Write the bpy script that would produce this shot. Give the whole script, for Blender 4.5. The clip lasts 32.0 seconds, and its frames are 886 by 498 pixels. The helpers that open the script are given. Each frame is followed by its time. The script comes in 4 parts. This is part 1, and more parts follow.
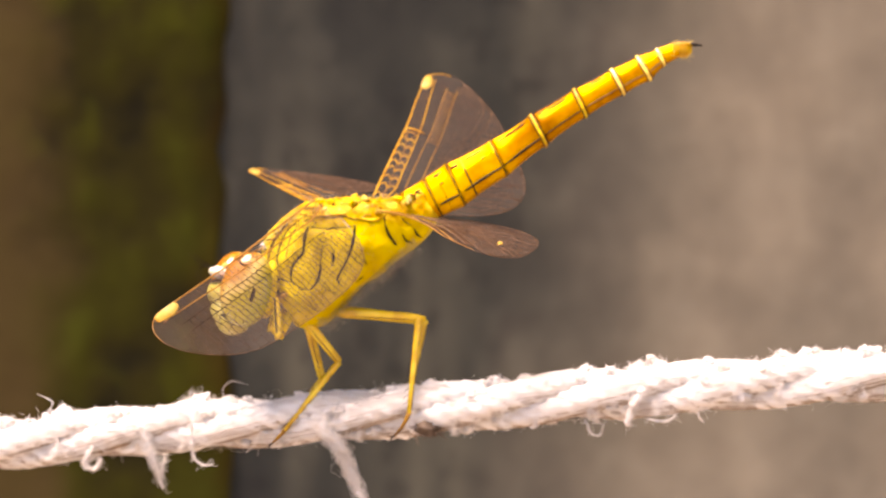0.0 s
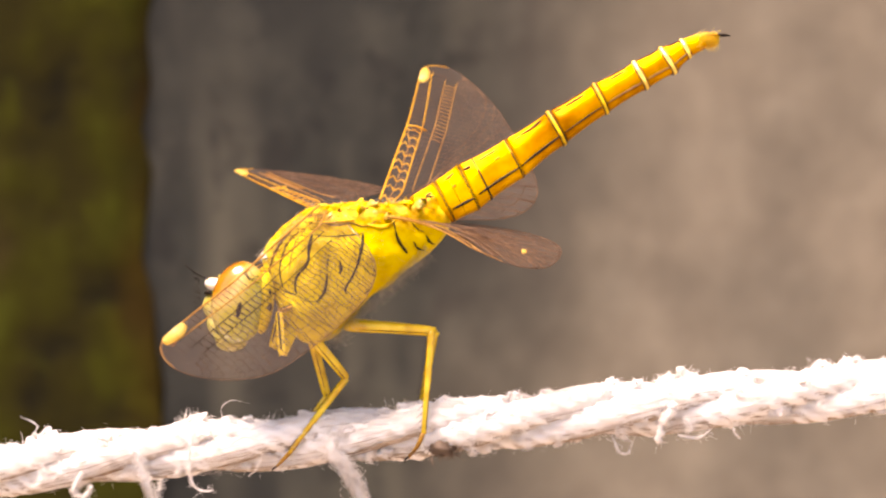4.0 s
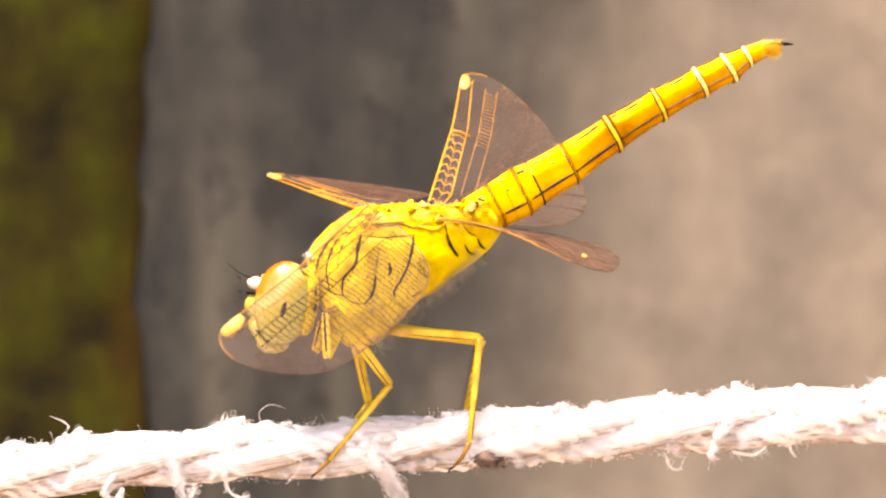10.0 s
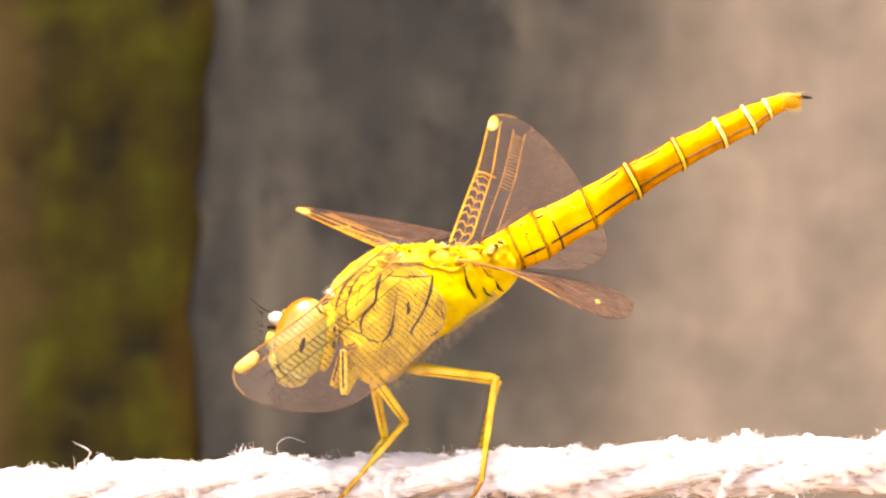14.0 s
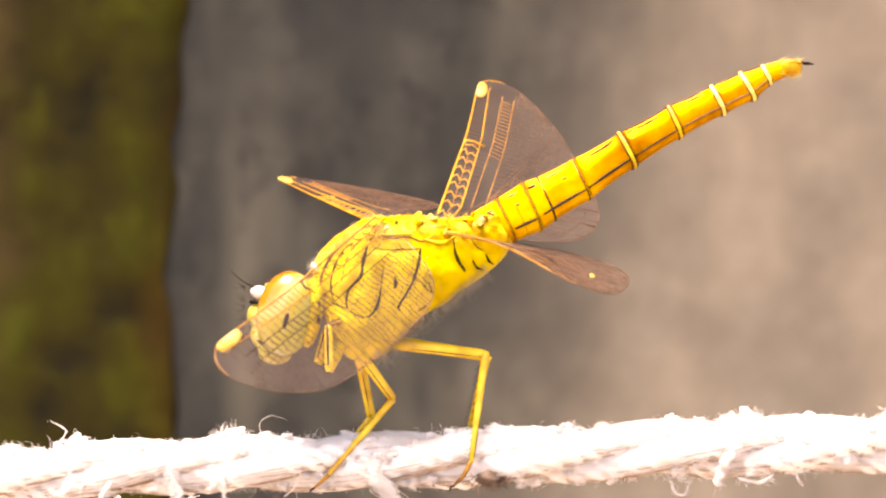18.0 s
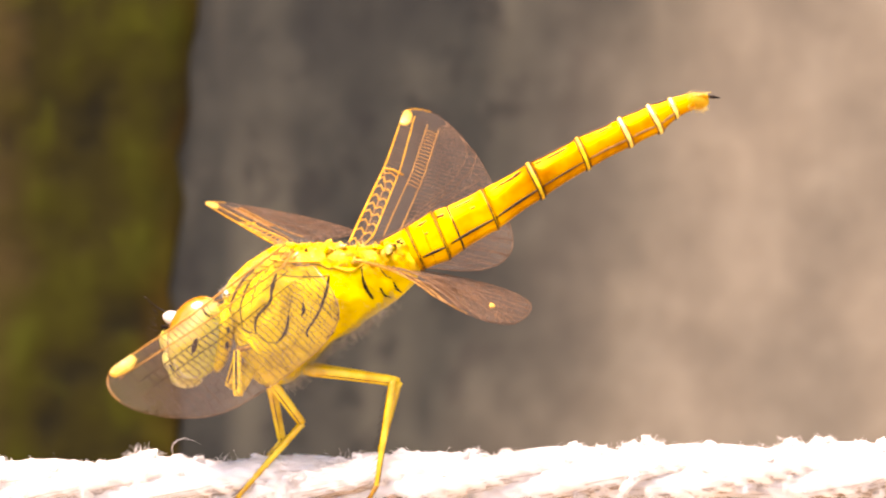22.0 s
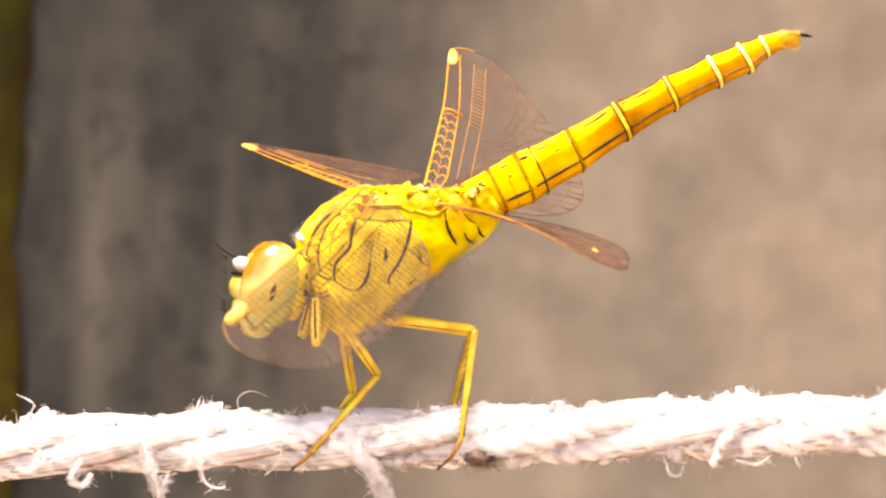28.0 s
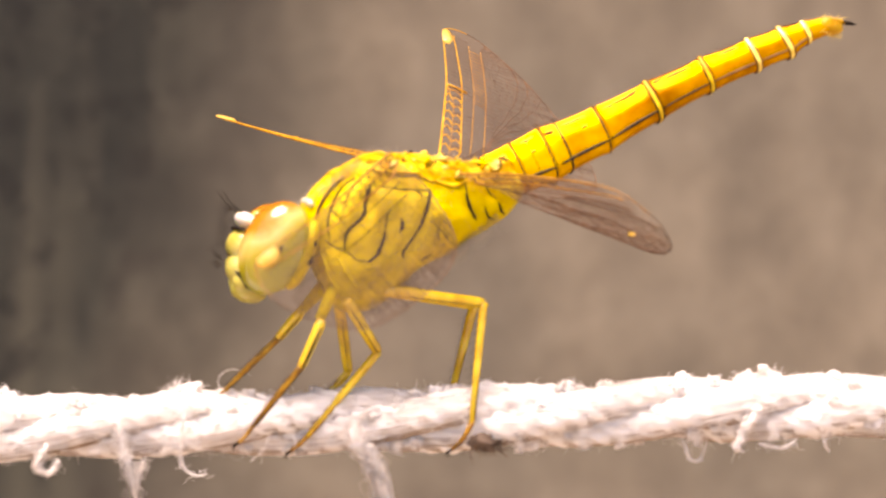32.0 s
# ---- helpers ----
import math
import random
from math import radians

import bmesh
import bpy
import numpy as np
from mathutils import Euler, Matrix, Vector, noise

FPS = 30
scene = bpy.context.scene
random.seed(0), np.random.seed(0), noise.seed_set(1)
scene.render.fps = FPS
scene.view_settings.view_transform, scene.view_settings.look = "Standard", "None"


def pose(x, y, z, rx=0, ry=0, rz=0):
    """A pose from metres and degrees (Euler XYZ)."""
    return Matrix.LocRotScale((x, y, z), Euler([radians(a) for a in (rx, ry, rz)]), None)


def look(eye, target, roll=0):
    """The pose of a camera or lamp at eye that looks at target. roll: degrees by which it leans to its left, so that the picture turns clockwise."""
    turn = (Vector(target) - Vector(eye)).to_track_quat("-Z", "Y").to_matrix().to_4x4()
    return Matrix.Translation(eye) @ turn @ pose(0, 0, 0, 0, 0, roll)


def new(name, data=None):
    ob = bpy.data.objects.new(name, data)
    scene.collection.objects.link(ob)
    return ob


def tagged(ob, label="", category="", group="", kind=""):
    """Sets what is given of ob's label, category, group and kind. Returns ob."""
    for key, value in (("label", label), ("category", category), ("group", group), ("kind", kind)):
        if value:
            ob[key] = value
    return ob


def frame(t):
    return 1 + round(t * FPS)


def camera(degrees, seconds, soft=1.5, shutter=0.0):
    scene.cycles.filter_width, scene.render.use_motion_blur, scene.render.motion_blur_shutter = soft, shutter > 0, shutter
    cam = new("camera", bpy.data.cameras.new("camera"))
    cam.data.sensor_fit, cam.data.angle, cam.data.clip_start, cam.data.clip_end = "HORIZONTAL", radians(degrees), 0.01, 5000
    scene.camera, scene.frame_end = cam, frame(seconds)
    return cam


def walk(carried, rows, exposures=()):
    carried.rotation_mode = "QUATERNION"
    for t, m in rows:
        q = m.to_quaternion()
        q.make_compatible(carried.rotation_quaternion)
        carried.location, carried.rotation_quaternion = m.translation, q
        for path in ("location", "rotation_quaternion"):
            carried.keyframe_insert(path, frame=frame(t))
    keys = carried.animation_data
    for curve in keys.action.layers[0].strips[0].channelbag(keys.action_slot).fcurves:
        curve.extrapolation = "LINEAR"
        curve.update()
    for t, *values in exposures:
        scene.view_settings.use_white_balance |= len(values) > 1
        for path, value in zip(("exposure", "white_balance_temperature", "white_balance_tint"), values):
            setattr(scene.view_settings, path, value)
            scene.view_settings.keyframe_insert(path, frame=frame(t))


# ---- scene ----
K = 0.001          # everything below is laid out in millimetres


def mm(x, y, z, rx=0, ry=0, rz=0):
    return pose(x * K, y * K, z * K, rx, ry, rz)


# ---- camera ----
cam = camera(17, 32.0, soft=2.3)
cam.data.dof.use_dof = True
cam.data.dof.focus_distance = 0.178
cam.data.dof.aperture_fstop = 104.0
PATH = [
    (0, -8.97, -196.70, 6.49, 90.003, 1.757, -1.409),
    (0.5, -9.83, -199.00, 5.52, 90.831, 1.626, -1.698),
    (1, -11.32, -200.11, 6.66, 90.475, 1.447, -1.674),
    (1.5, -11.89, -198.98, 5.94, 90.559, 1.852, -1.951),
    (2, -11.66, -196.60, 5.32, 89.955, 1.731, -2.394),
    (2.5, -17.51, -194.38, 6.16, 90.564, 2.121, -3.615),
    (4.5, -16.26, -180.35, 10.04, 88.898, 2.737, -3.426),
    (5, -17.38, -178.70, 8.86, 89.265, 2.929, -3.204),
    (5.5, -22.45, -179.50, 9.56, 88.527, 2.782, -4.427),
    (6, -17.05, -177.05, 8.42, 89.020, 2.525, -3.428),
    (6.5, -17.26, -177.13, 7.91, 88.753, 3.098, -3.441),
    (7, -15.90, -181.63, 7.71, 89.601, 2.947, -3.550),
    (7.5, -15.29, -183.19, 8.36, 89.321, 2.714, -3.213),
    (8, -12.90, -184.25, 8.91, 89.383, 2.602, -3.175),
    (8.5, -14.06, -185.09, 8.75, 90.454, 2.084, -3.529),
    (9, -17.17, -186.08, 6.93, 89.952, 1.946, -3.296),
    (9.5, -17.83, -183.47, 7.16, 90.189, 1.749, -3.616),
    (10, -21.59, -177.97, 5.44, 90.614, 0.880, -4.376),
    (10.5, -21.11, -176.54, 7.69, 90.491, 0.741, -4.334),
    (11, -19.90, -175.26, 6.77, 90.319, 0.659, -3.979),
    (11.5, -14.32, -176.86, 7.65, 90.671, 0.733, -3.606),
    (12, -15.02, -181.79, 7.58, 90.626, 0.701, -3.059),
    (12.5, -14.37, -184.51, 7.95, 90.694, 0.811, -3.068),
    (13, -16.73, -184.96, 7.51, 91.006, 0.287, -3.495),
    (13.5, -17.36, -183.41, 7.37, 90.886, -0.299, -3.187),
    (14, -18.48, -181.20, 7.22, 90.824, -0.785, -2.965),
    (14.5, -15.28, -178.74, 6.31, 90.766, -0.870, -2.763),
    (16.5, -12.92, -183.07, 8.17, 90.663, -0.860, -2.049),
    (17, -12.71, -181.17, 7.79, 90.534, -0.652, -2.362),
    (17.5, -15.99, -177.69, 7.06, 89.749, -0.676, -2.750),
    (18, -18.96, -175.08, 8.20, 89.988, -0.732, -3.450),
    (18.5, -15.59, -174.04, 8.35, 90.239, -0.058, -3.088),
    (19, -17.75, -173.16, 7.65, 90.183, -0.408, -2.975),
    (19.5, -13.43, -171.98, 8.36, 90.133, -0.150, -2.945),
    (20, -11.91, -174.43, 9.65, 90.212, -0.354, -2.951),
    (20.5, -13.02, -176.29, 10.46, 90.319, -0.429, -2.915),
    (21, -12.73, -177.35, 10.48, 90.379, -0.950, -2.770),
    (21.5, -11.55, -178.14, 10.20, 90.418, -1.035, -2.838),
    (22, -10.26, -178.28, 9.48, 90.146, -1.319, -2.327),
    (22.5, -11.99, -176.34, 10.65, 89.789, -1.805, -1.923),
    (23, -10.02, -167.15, 9.47, 89.352, -2.045, -1.902),
    (23.5, -13.98, -160.50, 8.54, 89.366, -2.297, -1.802),
    (24, -11.65, -150.34, 9.65, 88.927, -1.989, -1.200),
    (24.5, -12.59, -150.47, 8.83, 89.288, -1.795, -1.610),
    (26.5, -29.88, -158.05, 9.54, 89.408, -1.762, -7.040),
    (27, -29.52, -164.62, 10.47, 89.429, -1.951, -7.483),
    (27.5, -30.86, -170.16, 10.44, 89.638, -1.600, -7.518),
    (28, -30.44, -168.44, 8.02, 89.507, -1.474, -7.678),
    (28.4, -32.55, -164.27, 6.75, 89.430, -1.935, -7.844),
    (28.6, -29.86, -162.77, 7.68, 89.526, -2.035, -8.229),
    (28.7, -28.45, -162.14, 8.38, 89.427, -2.101, -8.148),
    (29, -28.18, -160.98, 7.37, 89.426, -2.100, -8.229),
    (29.5, -29.80, -165.33, 7.53, 89.355, -1.984, -8.520),
    (30, -30.40, -165.60, 9.09, 88.731, -1.181, -8.539),
    (30.5, -36.84, -163.71, 9.90, 88.751, -1.735, -9.917),
    (31, -37.22, -161.86, 11.30, 88.482, -1.573, -10.979),
    (31.5, -41.35, -155.73, 9.90, 88.701, -1.705, -12.707),
    (32, -43.06, -152.41, 8.83, 88.512, -1.806, -13.030),
]
EXPOSURES = [(0, 2.49, 7800, 26), (1, 2.58, 7800, 26), (2, 2.66, 7800, 26), (4.5, 2.64, 7800, 26), (7, 2.68, 7800, 26), (8, 2.88, 7800, 26), (10, 3.05, 7800, 26), (24.5, 3.10, 7800, 26), (28.2, 2.90, 7800, 26), (28.9, 2.66, 7800, 26), (29.2, 2.60, 7800, 26), (30, 2.32, 7800, 26), (31, 2.52, 7800, 26), (32, 2.50, 7800, 26)]
walk(cam, [(t, mm(*p)) for t, *p in PATH], EXPOSURES)

# ---- world and sun ----
SUN_DIR = Vector((-0.24, -0.12, 1.0)).normalized()
world = bpy.data.worlds.new("sky")
scene.world = world
world.use_nodes = True
wn = world.node_tree.nodes
sky = wn.new("ShaderNodeTexSky")
sky.sky_type = "NISHITA"
sky.sun_disc = False
sky.sun_elevation = math.asin(SUN_DIR.z)
sky.sun_rotation = math.atan2(SUN_DIR.x, SUN_DIR.y)
wn["Background"].inputs["Strength"].default_value = 0.055
world.node_tree.links.new(sky.outputs[0], wn["Background"].inputs["Color"])
sun = new("sun", bpy.data.lights.new("sun", "SUN"))
sun.data.energy = 2.5
sun.data.angle = radians(36)
sun.data.color = (1.0, 0.875, 0.785)
sun.matrix_world = look(SUN_DIR * 3, (0, 0, 0))


# ---- materials ----
def material(name):
    m = bpy.data.materials.new(name)
    m.use_nodes = True
    return m, m.node_tree.nodes, m.node_tree.links


def noise_node(n, l, scale, detail=4.0, rough=0.55, coord="Object"):
    tc = n.new("ShaderNodeTexCoord")
    t = n.new("ShaderNodeTexNoise")
    t.inputs["Scale"].default_value = scale
    t.inputs["Detail"].default_value = detail
    t.inputs["Roughness"].default_value = rough
    l.new(tc.outputs[coord], t.inputs["Vector"])
    return t


def ramp_node(n, l, src, stops):
    r = n.new("ShaderNodeValToRGB")
    e = r.color_ramp.elements
    while len(e) < len(stops):
        e.new(0.5)
    for k, (p, c) in zip(e, stops):
        k.position = p
        k.color = (*c, 1)
    l.new(src, r.inputs[0])
    return r


def cuticle(name, dark, mid, light, rough=0.35, scale=900.0, bump=0.15, sss=0.0, coat=0.0, trans=0.0, spec=0.5, tint=None, metal=0.0):
    """Insect skin: mottled colour, fine pits, a little light coming through."""
    m, n, l = material(name)
    b = n["Principled BSDF"]
    t = noise_node(n, l, scale)
    r = ramp_node(n, l, t.outputs["Fac"], [(0.28, dark), (0.5, mid), (0.74, light)])
    big = noise_node(n, l, scale * 0.33, 2)
    tone = ramp_node(n, l, big.outputs["Fac"], [(0.34, (0.76, 0.68, 0.6)), (0.56, (1.0, 1.0, 1.0))])
    mul = n.new("ShaderNodeMix")
    mul.data_type, mul.blend_type = "RGBA", "MULTIPLY"
    mul.inputs["Factor"].default_value = 1.0
    l.new(r.outputs[0], mul.inputs["A"])
    l.new(tone.outputs[0], mul.inputs["B"])
    l.new(mul.outputs["Result"], b.inputs["Base Color"])
    b.inputs["Roughness"].default_value = rough
    b.inputs["Metallic"].default_value = metal
    b.inputs["Specular IOR Level"].default_value = spec
    if tint:
        b.inputs["Specular Tint"].default_value = (*tint, 1)
    b.inputs["Coat Weight"].default_value = coat
    b.inputs["Coat Roughness"].default_value = 0.26
    if sss:
        b.inputs["Subsurface Weight"].default_value = sss
        b.inputs["Subsurface Radius"].default_value = (1.0, 0.7, 0.15)
        b.inputs["Subsurface Scale"].default_value = 0.0006
    f = noise_node(n, l, scale * 5, 3)
    bu = n.new("ShaderNodeBump")
    bu.inputs["Strength"].default_value = bump
    bu.inputs["Distance"].default_value = 0.00005
    l.new(f.outputs["Fac"], bu.inputs["Height"])
    l.new(bu.outputs[0], b.inputs["Normal"])
    if trans:
        out = n["Material Output"]
        tr = n.new("ShaderNodeBsdfTranslucent")
        l.new(r.outputs[0], tr.inputs["Color"])
        mx = n.new("ShaderNodeMixShader")
        mx.inputs[0].default_value = trans
        l.new(b.outputs[0], mx.inputs[1])
        l.new(tr.outputs[0], mx.inputs[2])
        l.new(mx.outputs[0], out.inputs["Surface"])
    return m


M_ABD = cuticle("amber_cuticle", (0.17, 0.056, 0.0001), (0.46, 0.212, 0.0002), (0.7, 0.43, 0.0004), 0.2, 300, 0.06, 0.0, 0.0, spec=0.06, tint=(1.0, 0.8, 0.3), metal=0.35)
M_RING = cuticle("pale_ring_cuticle", (0.8, 0.55, 0.06), (0.88, 0.68, 0.12), (0.92, 0.78, 0.25), 0.22, 900, 0.1, 0.1, 0.3)
M_THX = cuticle("yellow_green_cuticle", (0.26, 0.18, 0.0003), (0.52, 0.4, 0.0008), (0.6, 0.48, 0.003), 0.36, 420, 0.6, 0.2, spec=0.1, tint=(1.0, 0.9, 0.3))
M_THX_TOP = cuticle("golden_cuticle", (0.36, 0.17, 0.001), (0.56, 0.35, 0.002), (0.7, 0.52, 0.02), 0.32, 700, 0.3, 0.2, spec=0.2)
M_DARK = cuticle("dark_brown_cuticle", (0.003, 0.002, 0.001), (0.007, 0.004, 0.0015), (0.018, 0.01, 0.004), 0.45, 1500, 0.2, spec=0.12)
M_LEG = cuticle("yellow_leg_cuticle", (0.46, 0.28, 0.003), (0.62, 0.43, 0.008), (0.7, 0.54, 0.03), 0.24, 900, 0.15, 0.2, 0.3)
M_SHIN = cuticle("amber_brown_leg", (0.1, 0.045, 0.003), (0.26, 0.13, 0.006), (0.45, 0.27, 0.02), 0.3, 900, 0.15, spec=0.3)
M_TARSUS = cuticle("brown_foot_cuticle", (0.03, 0.013, 0.003), (0.085, 0.036, 0.006), (0.2, 0.1, 0.016), 0.4, 1200, 0.2, spec=0.2)
M_FACE = cuticle("pale_face_cuticle", (0.28, 0.24, 0.03), (0.44, 0.4, 0.07), (0.62, 0.57, 0.2), 0.28, 600, 0.12, 0.3, 0.4)
M_FRONS = cuticle("ivory_face_cuticle", (0.78, 0.74, 0.62), (0.86, 0.84, 0.76), (0.9, 0.9, 0.86), 0.22, 700, 0.1, 0.3, 0.5)
M_HINGE = cuticle("pale_hinge_cuticle", (0.46, 0.3, 0.02), (0.64, 0.49, 0.08), (0.75, 0.63, 0.2), 0.25, 900, 0.3)
M_STIGMA = cuticle("amber_wing_spot", (0.95, 0.67, 0.13), (0.97, 0.82, 0.3), (0.98, 0.92, 0.6), 0.16, 900, 0.05, 0, 0.6, 0.6)
M_COSTA = cuticle("orange_wing_vein", (0.5, 0.24, 0.008), (0.7, 0.4, 0.02), (0.8, 0.55, 0.06), 0.35, 900, 0.05, 0, 0, 0.45)
M_VEIN = cuticle("brown_wing_vein", (0.07, 0.04, 0.024), (0.13, 0.077, 0.047), (0.21, 0.13, 0.08), 0.4, 900, 0.05, 0, 0, 0.25, spec=0.08)
M_NET = cuticle("dark_wing_vein", (0.016, 0.01, 0.006), (0.035, 0.022, 0.013), (0.07, 0.045, 0.024), 0.45, 900, 0.05, spec=0.08)
M_RUST = cuticle("rust_wing_vein", (0.26, 0.12, 0.015), (0.38, 0.19, 0.03), (0.5, 0.28, 0.06), 0.4, 900, 0.05, 0, 0, 0.3)
M_DOWN = cuticle("golden_brown_down", (0.22, 0.12, 0.002), (0.42, 0.28, 0.004), (0.6, 0.46, 0.03), 0.5, 600, 0.0)
M_HAIR = cuticle("pale_hair", (0.3, 0.27, 0.2), (0.42, 0.39, 0.31), (0.55, 0.52, 0.44), 0.5, 500, 0.0, 0, 0, 0.4, spec=0.1)


def eye_material():
    m, n, l = material("compound_eye")
    b = n["Principled BSDF"]
    tc = n.new("ShaderNodeTexCoord")
    sp = n.new("ShaderNodeSeparateXYZ")
    l.new(tc.outputs["Generated"], sp.inputs[0])
    t = noise_node(n, l, 500, 3)
    ad = n.new("ShaderNodeMath")
    ad.operation = "MULTIPLY_ADD"
    ad.inputs[1].default_value = 0.3
    l.new(t.outputs["Fac"], ad.inputs[0])
    fw = n.new("ShaderNodeMath")
    fw.operation = "MULTIPLY_ADD"
    fw.inputs[1].default_value = -0.45
    l.new(sp.outputs["X"], fw.inputs[0])
    up = n.new("ShaderNodeMath")
    up.operation = "MULTIPLY_ADD"
    up.inputs[1].default_value = 0.6
    up.inputs[2].default_value = 0.33
    l.new(sp.outputs["Z"], up.inputs[0])
    l.new(up.outputs[0], fw.inputs[2])
    l.new(fw.outputs[0], ad.inputs[2])
    r = ramp_node(n, l, ad.outputs[0], [(0.1, (0.36, 0.32, 0.01)), (0.34, (0.25, 0.25, 0.003)), (0.56, (0.38, 0.33, 0.006)), (0.68, (0.55, 0.42, 0.13)), (0.8, (0.36, 0.16, 0.005)), (0.95, (0.26, 0.085, 0.002))])
    l.new(r.outputs[0], b.inputs["Base Color"])
    b.inputs["Roughness"].default_value = 0.27
    b.inputs["Specular IOR Level"].default_value = 0.35
    b.inputs["Coat Weight"].default_value = 1.0
    b.inputs["Coat Roughness"].default_value = 0.08
    b.inputs["Subsurface Weight"].default_value = 0.4
    b.inputs["Subsurface Radius"].default_value = (1.0, 0.8, 0.2)
    b.inputs["Subsurface Scale"].default_value = 0.0006
    v = n.new("ShaderNodeTexVoronoi")
    v.inputs["Scale"].default_value = 14000
    l.new(tc.outputs["Object"], v.inputs["Vector"])
    bu = n.new("ShaderNodeBump")
    bu.inputs["Strength"].default_value = 0.1
    bu.inputs["Distance"].default_value = 0.00002
    l.new(v.outputs["Distance"], bu.inputs["Height"])
    l.new(bu.outputs[0], b.inputs["Normal"])
    return m


M_EYE = eye_material()


def membrane_material():
    m, n, l = material("wing_membrane")
    out = n["Material Output"]
    n.remove(n["Principled BSDF"])
    t = noise_node(n, l, 220, 4)
    r = ramp_node(n, l, t.outputs["Fac"], [(0.3, (0.5, 0.36, 0.3)), (0.7, (0.68, 0.52, 0.45))])
    tr = n.new("ShaderNodeBsdfTransparent")
    tr.inputs["Color"].default_value = (0.91, 0.88, 0.85, 1)
    tl = n.new("ShaderNodeBsdfTranslucent")
    df = n.new("ShaderNodeBsdfDiffuse")
    gl = n.new("ShaderNodeBsdfGlossy")
    gl.inputs["Roughness"].default_value = 0.25
    gl.inputs["Color"].default_value = (0.9, 0.85, 0.8, 1)
    l.new(r.outputs[0], tl.inputs["Color"])
    l.new(r.outputs[0], df.inputs["Color"])
    bu = n.new("ShaderNodeBump")
    bu.inputs["Strength"].default_value = 0.6
    bu.inputs["Distance"].default_value = 0.0001
    f = noise_node(n, l, 1500, 2)
    l.new(f.outputs["Fac"], bu.inputs["Height"])
    l.new(bu.outputs[0], gl.inputs["Normal"])
    a = n.new("ShaderNodeMixShader")
    a.inputs[0].default_value = 0.5
    l.new(tl.outputs[0], a.inputs[1])
    l.new(df.outputs[0], a.inputs[2])
    g = n.new("ShaderNodeMixShader")
    g.inputs[0].default_value = 0.35
    l.new(a.outputs[0], g.inputs[1])
    l.new(gl.outputs[0], g.inputs[2])
    c = n.new("ShaderNodeMixShader")
    c.inputs[0].default_value = 0.09
    l.new(tr.outputs[0], c.inputs[1])
    l.new(g.outputs[0], c.inputs[2])
    l.new(c.outputs[0], out.inputs["Surface"])
    return m


M_WING = membrane_material()


def rope_material(name, dark, light, trans):
    m, n, l = material(name)
    b = n["Principled BSDF"]
    t = noise_node(n, l, 350, 6, 0.7)
    r = ramp_node(n, l, t.outputs["Fac"], [(0.25, dark), (0.6, light)])
    b.inputs["Roughness"].default_value = 0.85
    b.inputs["Sheen Weight"].default_value = 0.3
    tc = n.new("ShaderNodeTexCoord")
    mp = n.new("ShaderNodeMapping")
    mp.inputs["Scale"].default_value = (120, 3000, 3000)
    l.new(tc.outputs["Object"], mp.inputs[0])
    w = n.new("ShaderNodeTexNoise")
    w.inputs["Scale"].default_value = 1.0
    w.inputs["Detail"].default_value = 4
    l.new(mp.outputs[0], w.inputs["Vector"])
    streak = ramp_node(n, l, w.outputs["Fac"], [(0.3, (0.88, 0.84, 0.8)), (0.48, (1.0, 1.0, 1.0))])
    mul = n.new("ShaderNodeMix")
    mul.data_type, mul.blend_type = "RGBA", "MULTIPLY"
    mul.inputs["Factor"].default_value = 1.0
    l.new(r.outputs[0], mul.inputs["A"])
    l.new(streak.outputs[0], mul.inputs["B"])
    l.new(mul.outputs["Result"], b.inputs["Base Color"])
    bu = n.new("ShaderNodeBump")
    bu.inputs["Strength"].default_value = 0.55
    bu.inputs["Distance"].default_value = 0.00025
    l.new(w.outputs["Fac"], bu.inputs["Height"])
    l.new(bu.outputs[0], b.inputs["Normal"])
    out = n["Material Output"]
    tr = n.new("ShaderNodeBsdfTranslucent")
    l.new(r.outputs[0], tr.inputs["Color"])
    mx = n.new("ShaderNodeMixShader")
    mx.inputs[0].default_value = trans
    l.new(b.outputs[0], mx.inputs[1])
    l.new(tr.outputs[0], mx.inputs[2])
    l.new(mx.outputs[0], out.inputs["Surface"])
    return m


M_ROPE = rope_material("white_cotton_strand", (0.86, 0.83, 0.79), (0.96, 0.95, 0.94), 0.34)
M_FIBRE = rope_material("white_cotton_fibre", (0.84, 0.8, 0.76), (0.96, 0.95, 0.94), 0.45)
M_SHADE_FIBRE = cuticle("brown_shade_cotton", (0.2, 0.14, 0.09), (0.34, 0.26, 0.19), (0.5, 0.42, 0.34), 0.9, 900, 0.2, spec=0.1)
M_DIRT = cuticle("dark_dirt", (0.05, 0.035, 0.025), (0.12, 0.085, 0.06), (0.22, 0.17, 0.13), 0.9, 900, 0.5)


def math_node(n, l, op, a, b, c=None):
    """One Math node; a, b and c are sockets or numbers."""
    m = n.new("ShaderNodeMath")
    m.operation = op
    for k, v in enumerate((a, b, c)):
        if v is None:
            continue
        if isinstance(v, (int, float)):
            m.inputs[k].default_value = v
        else:
            l.new(v, m.inputs[k])
    return m.outputs[0]


def stretched_noise(n, l, scale, stretch, detail=3.0):
    tc = n.new("ShaderNodeTexCoord")
    mp = n.new("ShaderNodeMapping")
    mp.inputs["Scale"].default_value = stretch
    l.new(tc.outputs["Object"], mp.inputs[0])
    t = n.new("ShaderNodeTexNoise")
    t.inputs["Scale"].default_value = scale
    t.inputs["Detail"].default_value = detail
    l.new(mp.outputs[0], t.inputs["Vector"])
    return t.outputs["Fac"]


